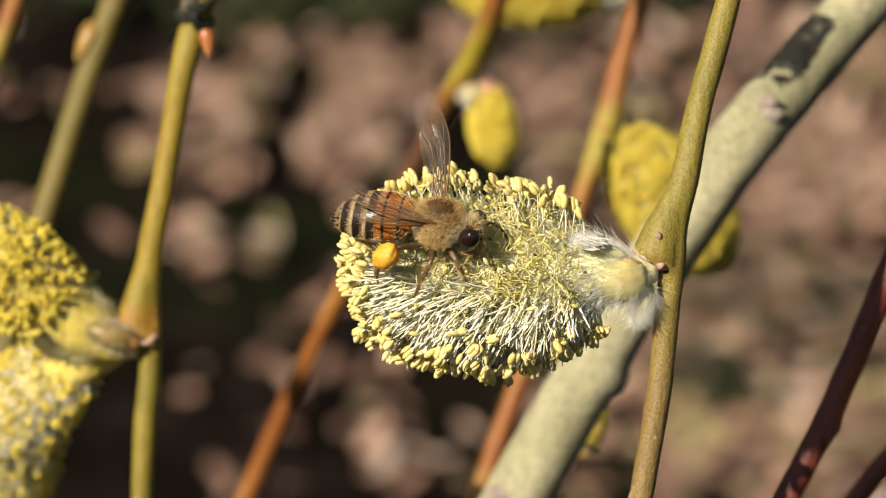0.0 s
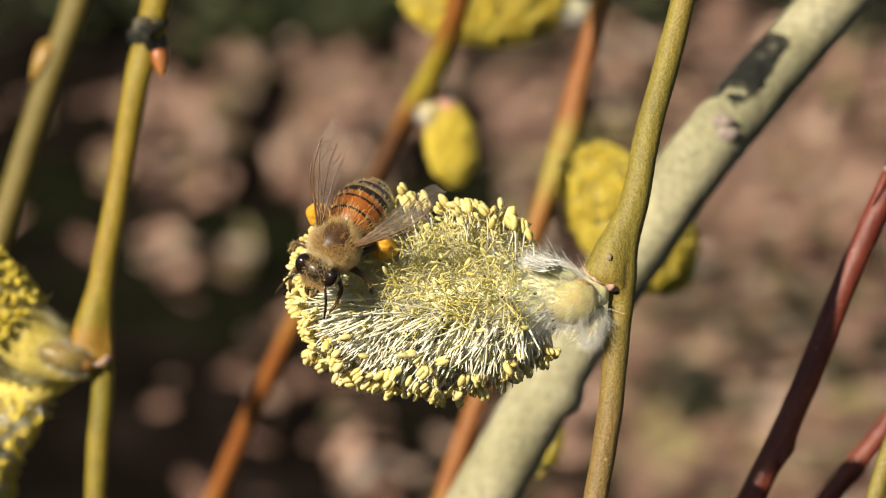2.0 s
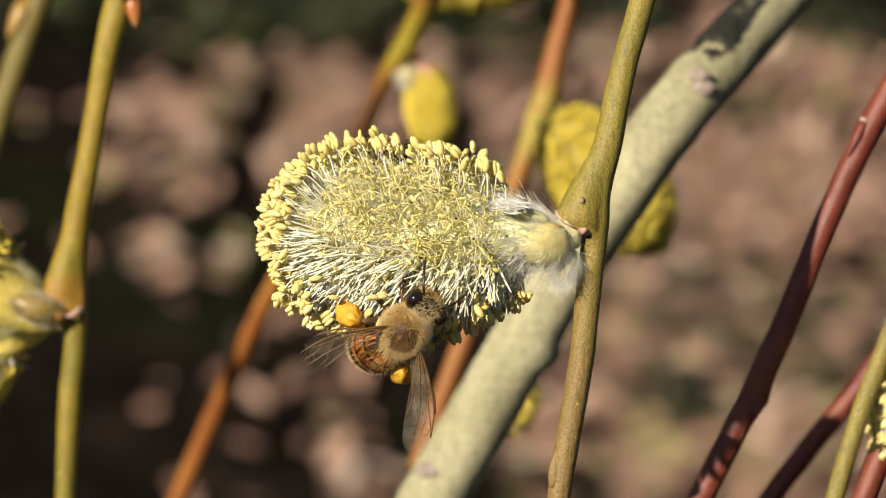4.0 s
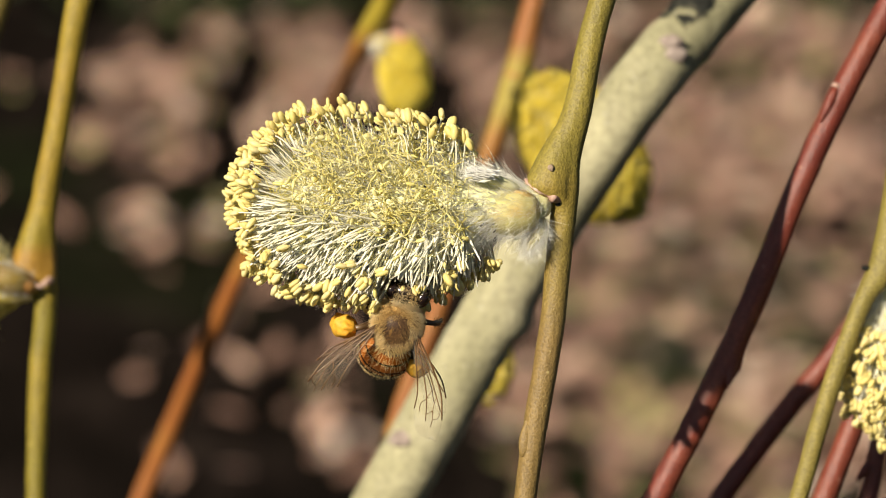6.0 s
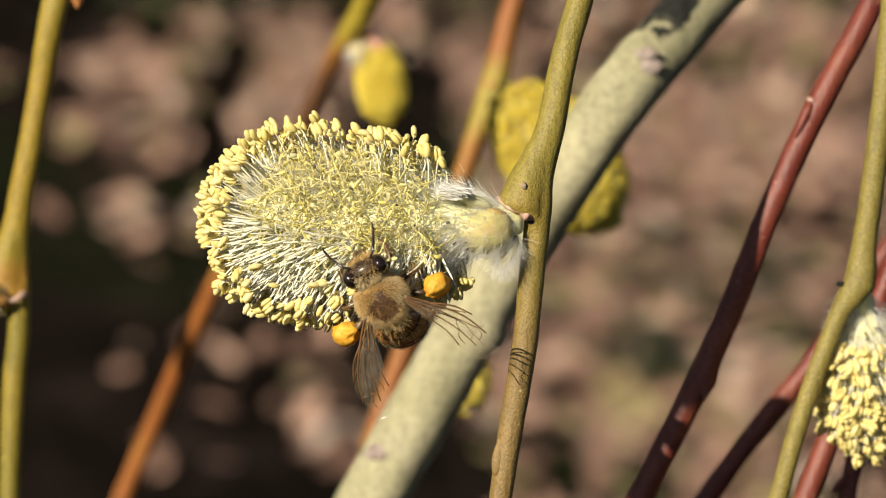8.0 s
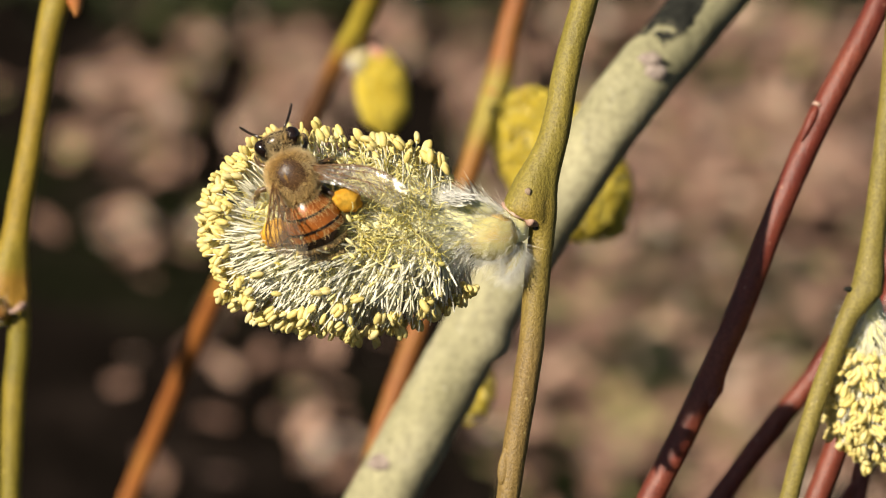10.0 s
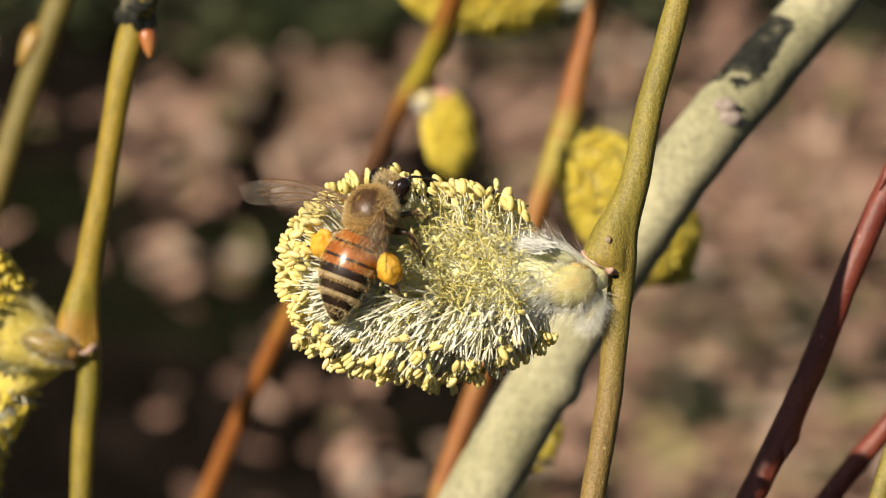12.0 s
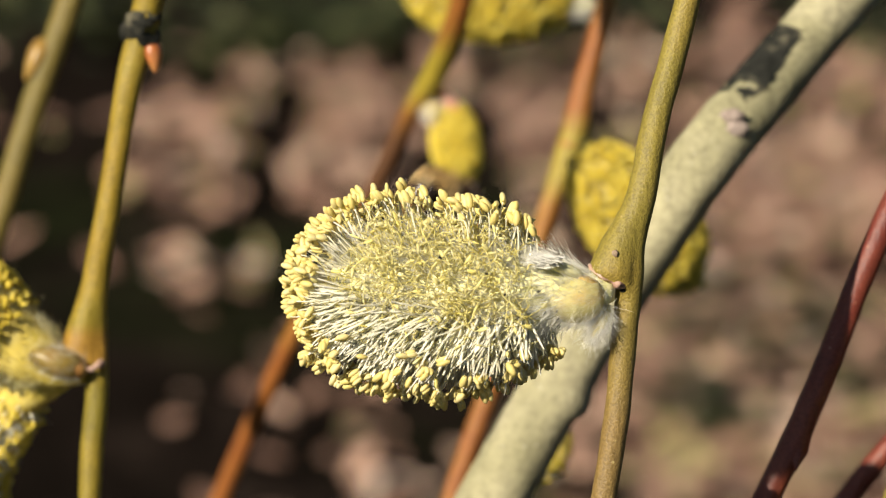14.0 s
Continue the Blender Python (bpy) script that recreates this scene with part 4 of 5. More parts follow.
# ---- honey bees: x forward, y to its left, z its back; origin in the middle of the body ----
CHITIN = surface("dark_chitin", (0.010, 0.007, 0.005), (0.022, 0.014, 0.009), (0.045, 0.028, 0.018), 600, 3000, 0.26, 0.15, 0.00003)
BACK = surface("thorax_chitin", (0.035, 0.018, 0.009), (0.075, 0.037, 0.016), (0.13, 0.07, 0.03), 600, 3000, 0.42, 0.4, 0.00005, spec=0.4)
UNDERFUR = surface("under_fur", (0.16, 0.09, 0.025), (0.26, 0.15, 0.045), (0.36, 0.23, 0.08), 900, 4000, 0.9, 0.5, 0.0001, spec=0.1)
AMBER = surface("amber_chitin", (0.22, 0.062, 0.010), (0.31, 0.095, 0.015), (0.40, 0.15, 0.03), 500, 3000, 0.27, 0.15, 0.00003)
FELT = surface("pale_felt", (0.22, 0.16, 0.085), (0.32, 0.25, 0.145), (0.45, 0.37, 0.23), 1500, 5000, 0.85, 0.7, 0.0001)
FUZZ = surface("golden_fuzz", (0.72, 0.48, 0.16), (0.86, 0.65, 0.29), (0.93, 0.80, 0.50), 400, 2000, 0.45, 0.0, island=0.2, through_light=0.35, grain_share=0.0)
DARK_FUZZ = surface("dark_fuzz", (0.22, 0.12, 0.04), (0.34, 0.20, 0.07), (0.46, 0.29, 0.11), 400, 2000, 0.5, 0.0, island=0.3)
EYE = surface("bee_eye", (0.006, 0.004, 0.003), (0.010, 0.006, 0.005), (0.018, 0.010, 0.008), 600, 9000, 0.12, 0.05, 0.00001)
LEG = surface("brown_leg", (0.045, 0.026, 0.012), (0.09, 0.052, 0.023), (0.17, 0.11, 0.05), 700, 3000, 0.35, 0.3, 0.00003)
POLLEN = surface("pollen_load", (0.72, 0.34, 0.02), (0.82, 0.44, 0.035), (0.86, 0.54, 0.07), 700, 3500, 0.6, 0.6, 0.00008, through_light=0.25)
VEIN = surface("wing_vein", (0.07, 0.035, 0.012), (0.12, 0.06, 0.02), (0.18, 0.10, 0.04), 700, 3000, 0.35, 0.0)


def wing_film():
    """Clear membrane: mostly see-through, a faint brown tint, and a glint."""
    m, n, l, p = nodes_of("wing_film")
    co = n.new("ShaderNodeTexCoord").outputs["Object"]
    w = noise_node(n, l, co, 620, 3.0)
    col = ramp_node(n, l, w.outputs["Fac"], ((0.35, (0.36, 0.27, 0.15)), (0.65, (0.6, 0.5, 0.36)))).outputs["Color"]
    l.new(col, p.inputs["Base Color"])
    p.inputs["Roughness"].default_value, p.inputs["Alpha"].default_value = 0.2, 0.08
    shine = n.new("ShaderNodeBsdfGlossy")
    shine.inputs["Roughness"].default_value = 0.22
    b = bump_node(n, l, w.outputs["Fac"], 0.6, 0.0003, p)
    l.new(b.outputs["Normal"], shine.inputs["Normal"])
    x = n.new("ShaderNodeMixShader")
    x.inputs[0].default_value = 0.07
    l.new(p.outputs[0], x.inputs[1]), l.new(shine.outputs[0], x.inputs[2])
    l.new(x.outputs[0], n["Material Output"].inputs["Surface"])
    return m


FILM = wing_film()
WAIST = 1.05


def abdomen_row(s):
    """Radius and height of the abdomen at s, from 0 at the waist to 1 at its tip."""
    r = 2.12 * (math.sqrt(1 - ((0.42 - s) / 0.5) ** 2) if s < 0.42 else max(0.0, 1 - ((s - 0.42) / 0.58) ** 1.75) ** 0.72)
    return r, 0.1 - 0.9 * s * s


def hair_coat(geo, centre, radii, count, length, keep, lay, seed, thick=0.02):
    rng = np.random.default_rng(seed)
    np.random.seed(seed)
    v = unit(rng.normal(size=(count * 2, 3)))
    v = v[[bool(keep(q)) for q in v]][:count]
    root = np.asarray(centre) + v * np.asarray(radii)
    nrm = unit(v / np.asarray(radii))
    way = unit(nrm + np.asarray(lay) + rng.normal(size=v.shape) * 0.3)
    strands(geo, bend(root, way, length * rng.uniform(0.6, 1.2, len(v)), rng.normal(size=v.shape) * 0.18, 4), (thick, thick * 0.9, thick * 0.7, thick * 0.2))


def wing_mesh(length, chord, name):
    """A wing membrane: x from hinge to tip, front edge at +y; two skins with a rim."""
    g = Geo()
    nu, nv = 18, 7
    top = []
    for i in range(nu + 1):
        u = math.sin(i / nu * math.pi / 2)
        lead = 0.34 * math.sin(math.pi * u) - 0.5 * chord * u**5
        trail = -(0.22 + chord * 1.12 * u**1.0) * math.sqrt(max(0.0, 1 - u**3.6)) - 0.5 * chord * u**5
        for j in range(nv + 1):
            y = lead + (trail - lead) * j / nv
            top.append((u * length * (1.0 - 0.06 * (j / nv) * u), y, 0.16 * math.sin(j / nv * 5) * u * 0.5 + 0.10 * math.sin(u * 9) * (j / nv)))
    top = np.array(top)
    w = nv + 1
    quads = [(i * w + j, i * w + j + 1, (i + 1) * w + j + 1, (i + 1) * w + j) for i in range(nu) for j in range(nv)]
    g.add(top, quads)
    return g.mesh(name, FILM), top.reshape(nu + 1, nv + 1, 3)


def veins_on(grid, hind):
    """Raised veins that follow the membrane."""
    nu, nv = grid.shape[0] - 1, grid.shape[1] - 1

    def at(u, v):
        u, v = math.asin(min(max(u, 0), 1)) / (math.pi / 2) * nu, min(max(v, 0), 1) * nv
        i, j = min(int(u), nu - 1), min(int(v), nv - 1)
        a, b = u - i, v - j
        return (grid[i, j] * (1 - a) + grid[i + 1, j] * a) * (1 - b) + (grid[i, j + 1] * (1 - a) + grid[i + 1, j + 1] * a) * b

    g = Geo()
    lines = [[(0, 0), (0.3, 0), (0.6, 0), (0.82, 0.02)], [(0, 0.35), (0.3, 0.22), (0.52, 0.2), (0.74, 0.08)], [(0.02, 0.6), (0.3, 0.5), (0.6, 0.52), (0.8, 0.6)]]
    if not hind:
        lines += [[(0.02, 0.8), (0.3, 0.82), (0.55, 0.86), (0.66, 0.97)], [(0.52, 0.2), (0.55, 0.36), (0.6, 0.52)], [(0.62, 0.22), (0.72, 0.34), (0.8, 0.36), (0.86, 0.42)], [(0.3, 0.5), (0.34, 0.82)],
                  [(0.6, 0.52), (0.62, 0.72), (0.7, 0.8)], [(0.72, 0.34), (0.74, 0.58)], [(0.3, 0.22), (0.34, 0.5)], [(0.74, 0.08), (0.8, 0.18), (0.8, 0.36)]]
    for k, line in enumerate(lines):
        r = 0.075 if k == 0 else (0.05 if k < 4 else 0.034)
        tube(g, [(*(at(u, v) + np.array((0, 0, 0.01))), r * (1.25 - 0.6 * u)) for u, v in line], 6, 0.4, (), 0.0)
    return g.mesh("vein_network", VEIN)


def wing_pose(side, spread, lift, hind=False, twist=0.0):
    """Where a wing stands on its bee. spread: degrees out from straight back; lift: degrees up."""
    a, e = radians(spread), radians(lift)
    d = Vector((-math.cos(a) * math.cos(e), side * math.sin(a) * math.cos(e), math.sin(e)))
    lead = Vector((math.sin(a), side * math.cos(a), 0))
    lead = (lead - d * lead.dot(d)).normalized()
    n = d.cross(lead)
    m = Matrix((d, lead, n)).transposed().to_4x4() @ pose(0, 0, 0, twist, 0, 0)
    m.translation = Vector((2.0 - (0.9 if hind else 0), side * 1.55, 1.35 - (0.25 if hind else 0))) * MM
    return m


def build_bee(label, dark=False):
    """A honey bee with all its parts; dark: brown plates in place of amber ones."""
    bee = new("honey_bee")
    bee.empty_display_size = 0.003
    bee.scale = (1.04, 1.04, 1.04) if dark else (1.07, 1.07, 1.07)
    tagged(bee, label, "bee", "honey bees")
    # abdomen: inner body, and the overlapping plates on it
    g = Geo()
    rows = [(-0.2 - 6.75 * s + WAIST - 0.7, 0, abdomen_row(s)[1] - 0.08, max(0.1, abdomen_row(s)[0] * 0.84)) for s in (0, 0.08, 0.2, 0.35, 0.5, 0.65, 0.8, 0.9, 0.97, 1.0)]
    tube(g, rows, 20, 0.5, (), 0.0)
    ab = part("abdomen", g, LEG, bee, "banded abdomen")
    cuts = (0.0, 0.15, 0.32, 0.50, 0.67, 0.83, 1.0)
    brown = ((2, 0, 0, 0, 0, 0), (2, 3, 0, 0, 0, 0), (2, 2, 0, 0, 0, 0), (2, 2, 0, 0, 0, 0), (2, 2, 0, 0, 0, 0), (2, 0, 0, 0, 0, 0))
    plans = brown if dark else ((3, 1, 1, 1, 1, 0), (1, 1, 1, 1, 1, 0), (1, 1, 1, 0, 0, 0), (2, 2, 3, 0, 0, 0), (2, 2, 3, 0, 0, 0), (2, 0, 0, 0, 0, 0))
    for k in range(6):
        g = Geo()
        ring, sides, v = 7, 24, []
        for i in range(ring):
            s = cuts[k] + (cuts[k + 1] - cuts[k]) * i / (ring - 1) * (1.10 if k < 5 else 1.0)
            r, z = abdomen_row(min(s, 1.0))
            r = max(r, 0.05) * (0.985 + 0.035 * i / (ring - 1)) + (0.02 if k < 5 else 0)
            x = -0.2 - 6.75 * s + WAIST - 0.7
            for j in range(sides):
                a = (j / (sides - 1) - 0.5) * 4.3
                v.append((x, r * math.sin(a), z + r * 0.90 * math.cos(a)))
        f = [(i * sides + j, i * sides + j + 1, (i + 1) * sides + j + 1, (i + 1) * sides + j) for i in range(ring - 1) for j in range(sides - 1)]
        slots = [plans[k][i] for i in range(ring - 1) for _ in range(sides - 1)]
        g.add(v, f)
        g.m = slots
        part("plate", g, [CHITIN, AMBER, FELT, LEG], ab, "amber plate with dark rim" if k < 3 and not dark else "dark plate with pale felt band")
    g = Geo()
    rng = np.random.default_rng(3)
    for k, n in ((0, 420), (1, 60), (2, 150), (3, 260), (4, 240), (5, 120)):
        s = rng.uniform(cuts[k], cuts[k] + (cuts[k + 1] - cuts[k]) * (1.0 if k < 2 else 0.5), n)
        a = rng.uniform(-2.0, 2.0, n)
        rz = np.array([abdomen_row(q) for q in s])
        root = np.stack((-0.2 - 6.75 * s + WAIST - 0.7, rz[:, 0] * np.sin(a), rz[:, 1] + rz[:, 0] * 0.9 * np.cos(a)), 1)
        nrm = np.stack((np.zeros(n), np.sin(a), np.cos(a)), 1)
        way = unit(nrm * 0.55 + np.array((-1.0, 0, 0)) + rng.normal(size=(n, 3)) * 0.25)
        strands(g, bend(root, way, rng.uniform(0.25, 0.55, n) * (1.5 if k == 0 else 0.9 if k < 3 else 0.6), rng.normal(size=(n, 3)) * 0.1, 3), (0.012, 0.010, 0.003))
    part("hair", g, FUZZ, ab, "short pale hairs", kind="stuff")
    # thorax
    g = Geo()
    ball(g, (2.0, 0, 0.3), (1.95, 1.85, 1.75), None, 24, 16, 0.03)
    ball(g, (0.35, 0, 0.75), (0.55, 1.05, 0.6), None, 14, 10)
    th = part("thorax", g, UNDERFUR, bee, "dark-backed thorax in golden fur")
    g = Geo()
    disc = [(0.0, 0.0)] + [(0.68 * r * math.cos(a), 0.70 * r * math.sin(a)) for r in (0.25, 0.5, 0.75, 1.0) for a in np.linspace(0, 2 * np.pi, 24, endpoint=False)]
    v = [np.array((2.0, 0, 0.3)) + np.array((a, b, math.sqrt(1 - a * a - b * b))) * (1.98, 1.88, 1.78) for a, b in disc]
    g.add(v, [(0, 1 + j, 1 + (j + 1) % 24) for j in range(24)] + [(1 + i * 24 + j, 25 + i * 24 + j, 25 + i * 24 + (j + 1) % 24, 1 + i * 24 + (j + 1) % 24) for i in range(3) for j in range(24)])
    part("back_shield", g, BACK, th, "bare dark brown back shield")
    g = Geo()
    hair_coat(g, (2.0, 0, 0.3), (1.95, 1.85, 1.75), 11000, 0.36, lambda q: not (q[2] > 0.5 and (q[0] / 0.55 + 0.12 * math.sin(q[1] * 9)) ** 2 + (q[1] / 0.52) ** 2 < 0.75 + 0.5 * abs(math.sin(q[0] * 911 + q[1] * 677))), (-0.35, 0, 0), 1, 0.0115)
    hair_coat(g, (0.35, 0, 0.75), (0.55, 1.05, 0.6), 320, 0.6, lambda q: True, (-0.4, 0, 0.1), 2, 0.02)
    part("fur", g, FUZZ, th, "golden brown fur", kind="stuff")
    g = Geo()
    hair_coat(g, (2.0, 0, 0.3), (1.95, 1.85, 1.75), 2400, 0.26, lambda q: q[2] > 0.5 and abs(q[0]) < 0.75, (-0.3, 0, 0), 3, 0.0105)
    part("back_fur", g, DARK_FUZZ, th, "short dark fur", kind="stuff")
    # head
    g = Geo()
    turn = np.array(Euler((0, radians(28), 0)).to_matrix())
    ball(g, (4.45, 0, -0.15), (0.95, 1.6, 1.42), turn, 22, 14)
    ball(g, (4.85, 0, -1.35), (0.5, 0.62, 0.55), turn, 12, 8)
    head = part("head", g, CHITIN, bee, "dark head with hairy face")
    for s in (-1, 1):
        g = Geo()
        ball(g, (4.5, s * 1.02, 0.06), (0.86, 0.74, 1.24), turn @ np.array(Euler((radians(-s * 16), 0, radians(s * 12))).to_matrix()), 20, 14)
        part("eye", g, EYE, head, "glossy dark compound eye")
        g = Geo()
        tube(g, [(5.0, s * 0.35, 0.0, 0.11), (5.5, s * 0.5, 0.3, 0.1), (6.1, s * 0.65, 0.3, 0.1), (6.9, s * 0.85, 0.2, 0.1), (7.9, s * 1.05, 0.05, 0.06)] if dark else [(5.0, s * 0.35, 0.0, 0.11), (5.35, s * 0.75, 0.25, 0.1), (5.7, s * 1.15, 0.35, 0.1), (6.1, s * 1.5, 0.0, 0.105), (6.5, s * 1.8, -0.55, 0.105), (6.85, s * 2.0, -1.15, 0.1), (7.05, s * 2.1, -1.6, 0.06)], 8, 0.3, (), 0.08)
        part("antenna", g, CHITIN, head)
        g = Geo()
        tube(g, [(5.05, s * 0.42, -1.5, 0.2), (5.25, s * 0.3, -2.0, 0.17), (5.3, s * 0.08, -2.3, 0.07)], 8, 0.2, (), 0.0)
        part("mandible", g, LEG, head)
    g = Geo()
    hair_coat(g, (4.45, 0, -0.15), (0.86, 1.5, 1.42), 2200, 0.40, lambda q: abs(q[1]) < 0.62, (0.25, 0, 0.2), 4, 0.017)
    part("fur", g, FUZZ, head, "pale face hairs", kind="stuff")
    # legs
    hips = {}
    for s in (-1, 1):
        for x0, knee, shin, foot, k in (((2.9, 0.7, -1.2), (3.9, 1.9, -1.5), (4.6, 2.0, -2.6), (4.9, 1.7, -3.7), 0.8), ((1.9, 0.8, -1.35), (2.1, 2.8, -1.3), (1.6, 3.4, -2.9), (1.3, 3.6, -4.3), 0.95)):
            g = Geo()
            tube(g, [(x0[0], s * x0[1], x0[2], 0.3 * k), (*(0.5 * (np.array(x0) + knee) * (1, s, 1)), 0.3 * k), (knee[0], s * knee[1], knee[2], 0.2 * k), (*(0.5 * (np.array(shin) + knee) * (1, s, 1)), 0.27 * k), (shin[0], s * shin[1], shin[2], 0.16 * k),
                     (*(0.5 * (np.array(shin) + foot) * (1, s, 1)), 0.17 * k), (foot[0], s * foot[1], foot[2], 0.07)], 9, 0.3, (), 0.12)
            leg = part("leg", g, LEG, bee)
            h = Geo()
            rng = np.random.default_rng(7)
            p = np.array([np.array(knee) + (np.array(shin) - knee) * u for u in rng.uniform(0, 1, 60)]) * (1, s, 1)
            w = unit(rng.normal(size=(60, 3)))
            strands(h, bend(p + w * 0.2, unit(w + np.array((0, 0, -0.6))), rng.uniform(0.25, 0.5, 60), w * 0, 3), (0.016, 0.013, 0.004))
            part("leg_hair", h, FUZZ, leg, kind="stuff")
        g = Geo()
        tube(g, [(1.0, s * 0.8, -1.3, 0.3), (0.2, s * 1.7, -1.25, 0.32), (-0.3, s * 2.3, -0.9, 0.22), (-1.0, s * 2.45, -1.45, 0.36), (-1.7, s * 2.5, -2.35, 0.42), (-1.9, s * 2.5, -2.75, 0.22), (-2.0, s * 2.55, -3.4, 0.32), (-2.0, s * 2.5, -4.0, 0.16), (-1.8, s * 2.5, -4.8, 0.07)], 10, 0.3, (), 0.1)
        leg = part("hind_leg", g, LEG, bee)
        hips[s] = leg
        g = Geo()
        ball(g, (-1.3, s * 2.85, -1.65), (1.2, 0.9, 1.0), aim((-0.45, 0.03 * s, -0.9), (0, 1, 0)), 28, 20, 0.2, taper=-0.15)
        part("pollen_load", g, POLLEN, leg, "packed orange-yellow pollen")
    # wings
    wings = {}
    for s in (-1, 1):
        for hind in (False, True):
            me, grid = wing_mesh(5.9 if hind else 8.3, 2.1 if hind else 2.75, "hindwing" if hind else "forewing")
            w = new("hindwing" if hind else "forewing", me)
            w.parent = bee
            tagged(w, "clear veined membrane wing")
            v = new("vein_network", veins_on(grid, hind))
            v.parent = w
            wings[s, hind] = w
    return bee, wings, ab, hips


# ---- how the bees move: seconds; middle in millimetres; heading; back ----
BEE_FORAGING = [
    (0, -2.37, -6.53, 2.34, 0.971, -0.121, -0.207, 0.086, -0.628, 0.773),
    (0.5, 1.41, -6.32, 4.74, 0.723, 0.557, 0.409, -0.081, -0.520, 0.850),
    (1, 0.98, -6.44, 4.55, -0.226, 0.683, 0.694, -0.105, -0.726, 0.680),
    (1.1, -0.44, -6.67, 4.32, -0.797, 0.083, 0.598, 0.378, -0.703, 0.602),
    (1.2, -0.79, -4.78, 5.95, -0.876, -0.476, -0.082, 0.152, -0.432, 0.889),
    (1.5, 0.66, -5.50, 5.77, -0.639, -0.765, -0.076, 0.141, -0.213, 0.967),
    (2, -3.71, -6.60, 3.28, -0.455, -0.570, -0.682, 0.145, -0.794, 0.567),
    (2.2, -2.94, -7.11, 0.94, -0.283, -0.694, -0.661, 0.009, -0.691, 0.722),
    (2.5, -2.26, -7.84, -3.58, 0.194, 0.000, -0.981, -0.010, -1.000, -0.002),
    (2.8, -3.07, -6.14, -7.98, 0.566, 0.144, -0.812, -0.519, -0.703, -0.487),
    (3, -1.79, -6.40, -9.16, 0.850, -0.250, -0.450, -0.500, -0.350, -0.750),
    (3.5, -0.22, -3.13, -12.14, 0.726, -0.469, 0.503, 0.141, -0.614, -0.777),
    (4, 2.06, -5.08, -10.84, 0.625, -0.390, 0.675, -0.034, -0.879, -0.476),
    (4.2, 2.67, -1.19, -13.26, 0.320, -0.390, 0.863, -0.031, -0.915, -0.402),
    (6.3, 5.45, -1.19, -13.37, 0.248, -0.390, 0.886, -0.022, -0.917, -0.397),
    (6.5, 6.02, -5.55, -10.76, 0.040, -0.390, 0.919, -0.003, -0.921, -0.390),
    (7, 6.57, -6.49, -10.18, 0.370, -0.390, 0.842, -0.038, -0.913, -0.406),
    (7.5, 7.26, -6.14, -10.83, 0.096, -0.390, 0.915, -0.008, -0.920, -0.391),
    (8, 7.33, -6.78, -9.57, -0.475, -0.390, 0.788, 0.099, -0.914, -0.393),
    (8.2, 6.77, -5.88, -9.35, -0.249, -0.390, 0.886, 0.022, -0.917, -0.397),
    (9.2, 5.53, -6.80, -6.88, -0.252, -0.451, 0.856, 0.071, -0.891, -0.449),
    (10.3, -1.03, -6.93, 1.56, -0.572, 0.348, 0.742, -0.040, -0.916, 0.399),
    (10.5, -1.03, -7.73, -0.25, -0.953, 0.000, 0.304, 0.160, -0.851, 0.500),
    (10.7, -3.02, -7.78, -0.62, -0.912, 0.000, 0.411, 0.180, -0.899, 0.400),
    (11, -7.84, -3.50, -0.13, 0.000, 0.620, 0.780, -0.860, -0.420, 0.300),
    (11.5, -7.11, -7.66, -0.20, 0.420, 0.480, 0.770, -0.720, -0.550, 0.420),
    (12, -2.01, -7.07, 1.33, 0.518, 0.339, 0.785, -0.326, -0.770, 0.548),
    (12.5, -0.87, -6.83, 2.29, 0.546, 0.345, 0.763, -0.309, -0.764, 0.566),
    (13, -2.67, -7.32, 0.69, 0.220, 0.339, 0.915, -0.110, -0.923, 0.368),
    (13.1, -4.99, -5.93, 3.16, 0.696, 0.343, 0.631, -0.324, -0.634, 0.702),
    (13.3, -3.26, -5.48, 4.83, 0.220, 0.718, 0.660, -0.246, -0.614, 0.750),
    (13.4, 1.66, -9.00, 7.56, -0.249, 0.000, 0.969, 0.121, -0.992, 0.031),
    (13.5, 3.45, -6.00, 14.30, -0.395, 0.080, 0.915, 0.100, -0.985, 0.129),
    (13.6, 3.02, 0.00, 15.29, -0.607, 0.340, 0.719, 0.132, -0.848, 0.513),
    (13.7, 4.81, 6.00, 11.49, -0.894, 0.000, 0.447, 0.351, -0.620, 0.702),
    (13.8, 9.13, 12.00, 12.81, -0.974, 0.000, 0.225, 0.207, -0.398, 0.894),
    (13.9, 9.29, 14.00, 13.09, -0.721, -0.689, 0.074, 0.253, -0.162, 0.954),
    (14, 4.39, 15.00, 6.23, -0.461, -0.887, -0.032, 0.191, -0.134, 0.972),
]
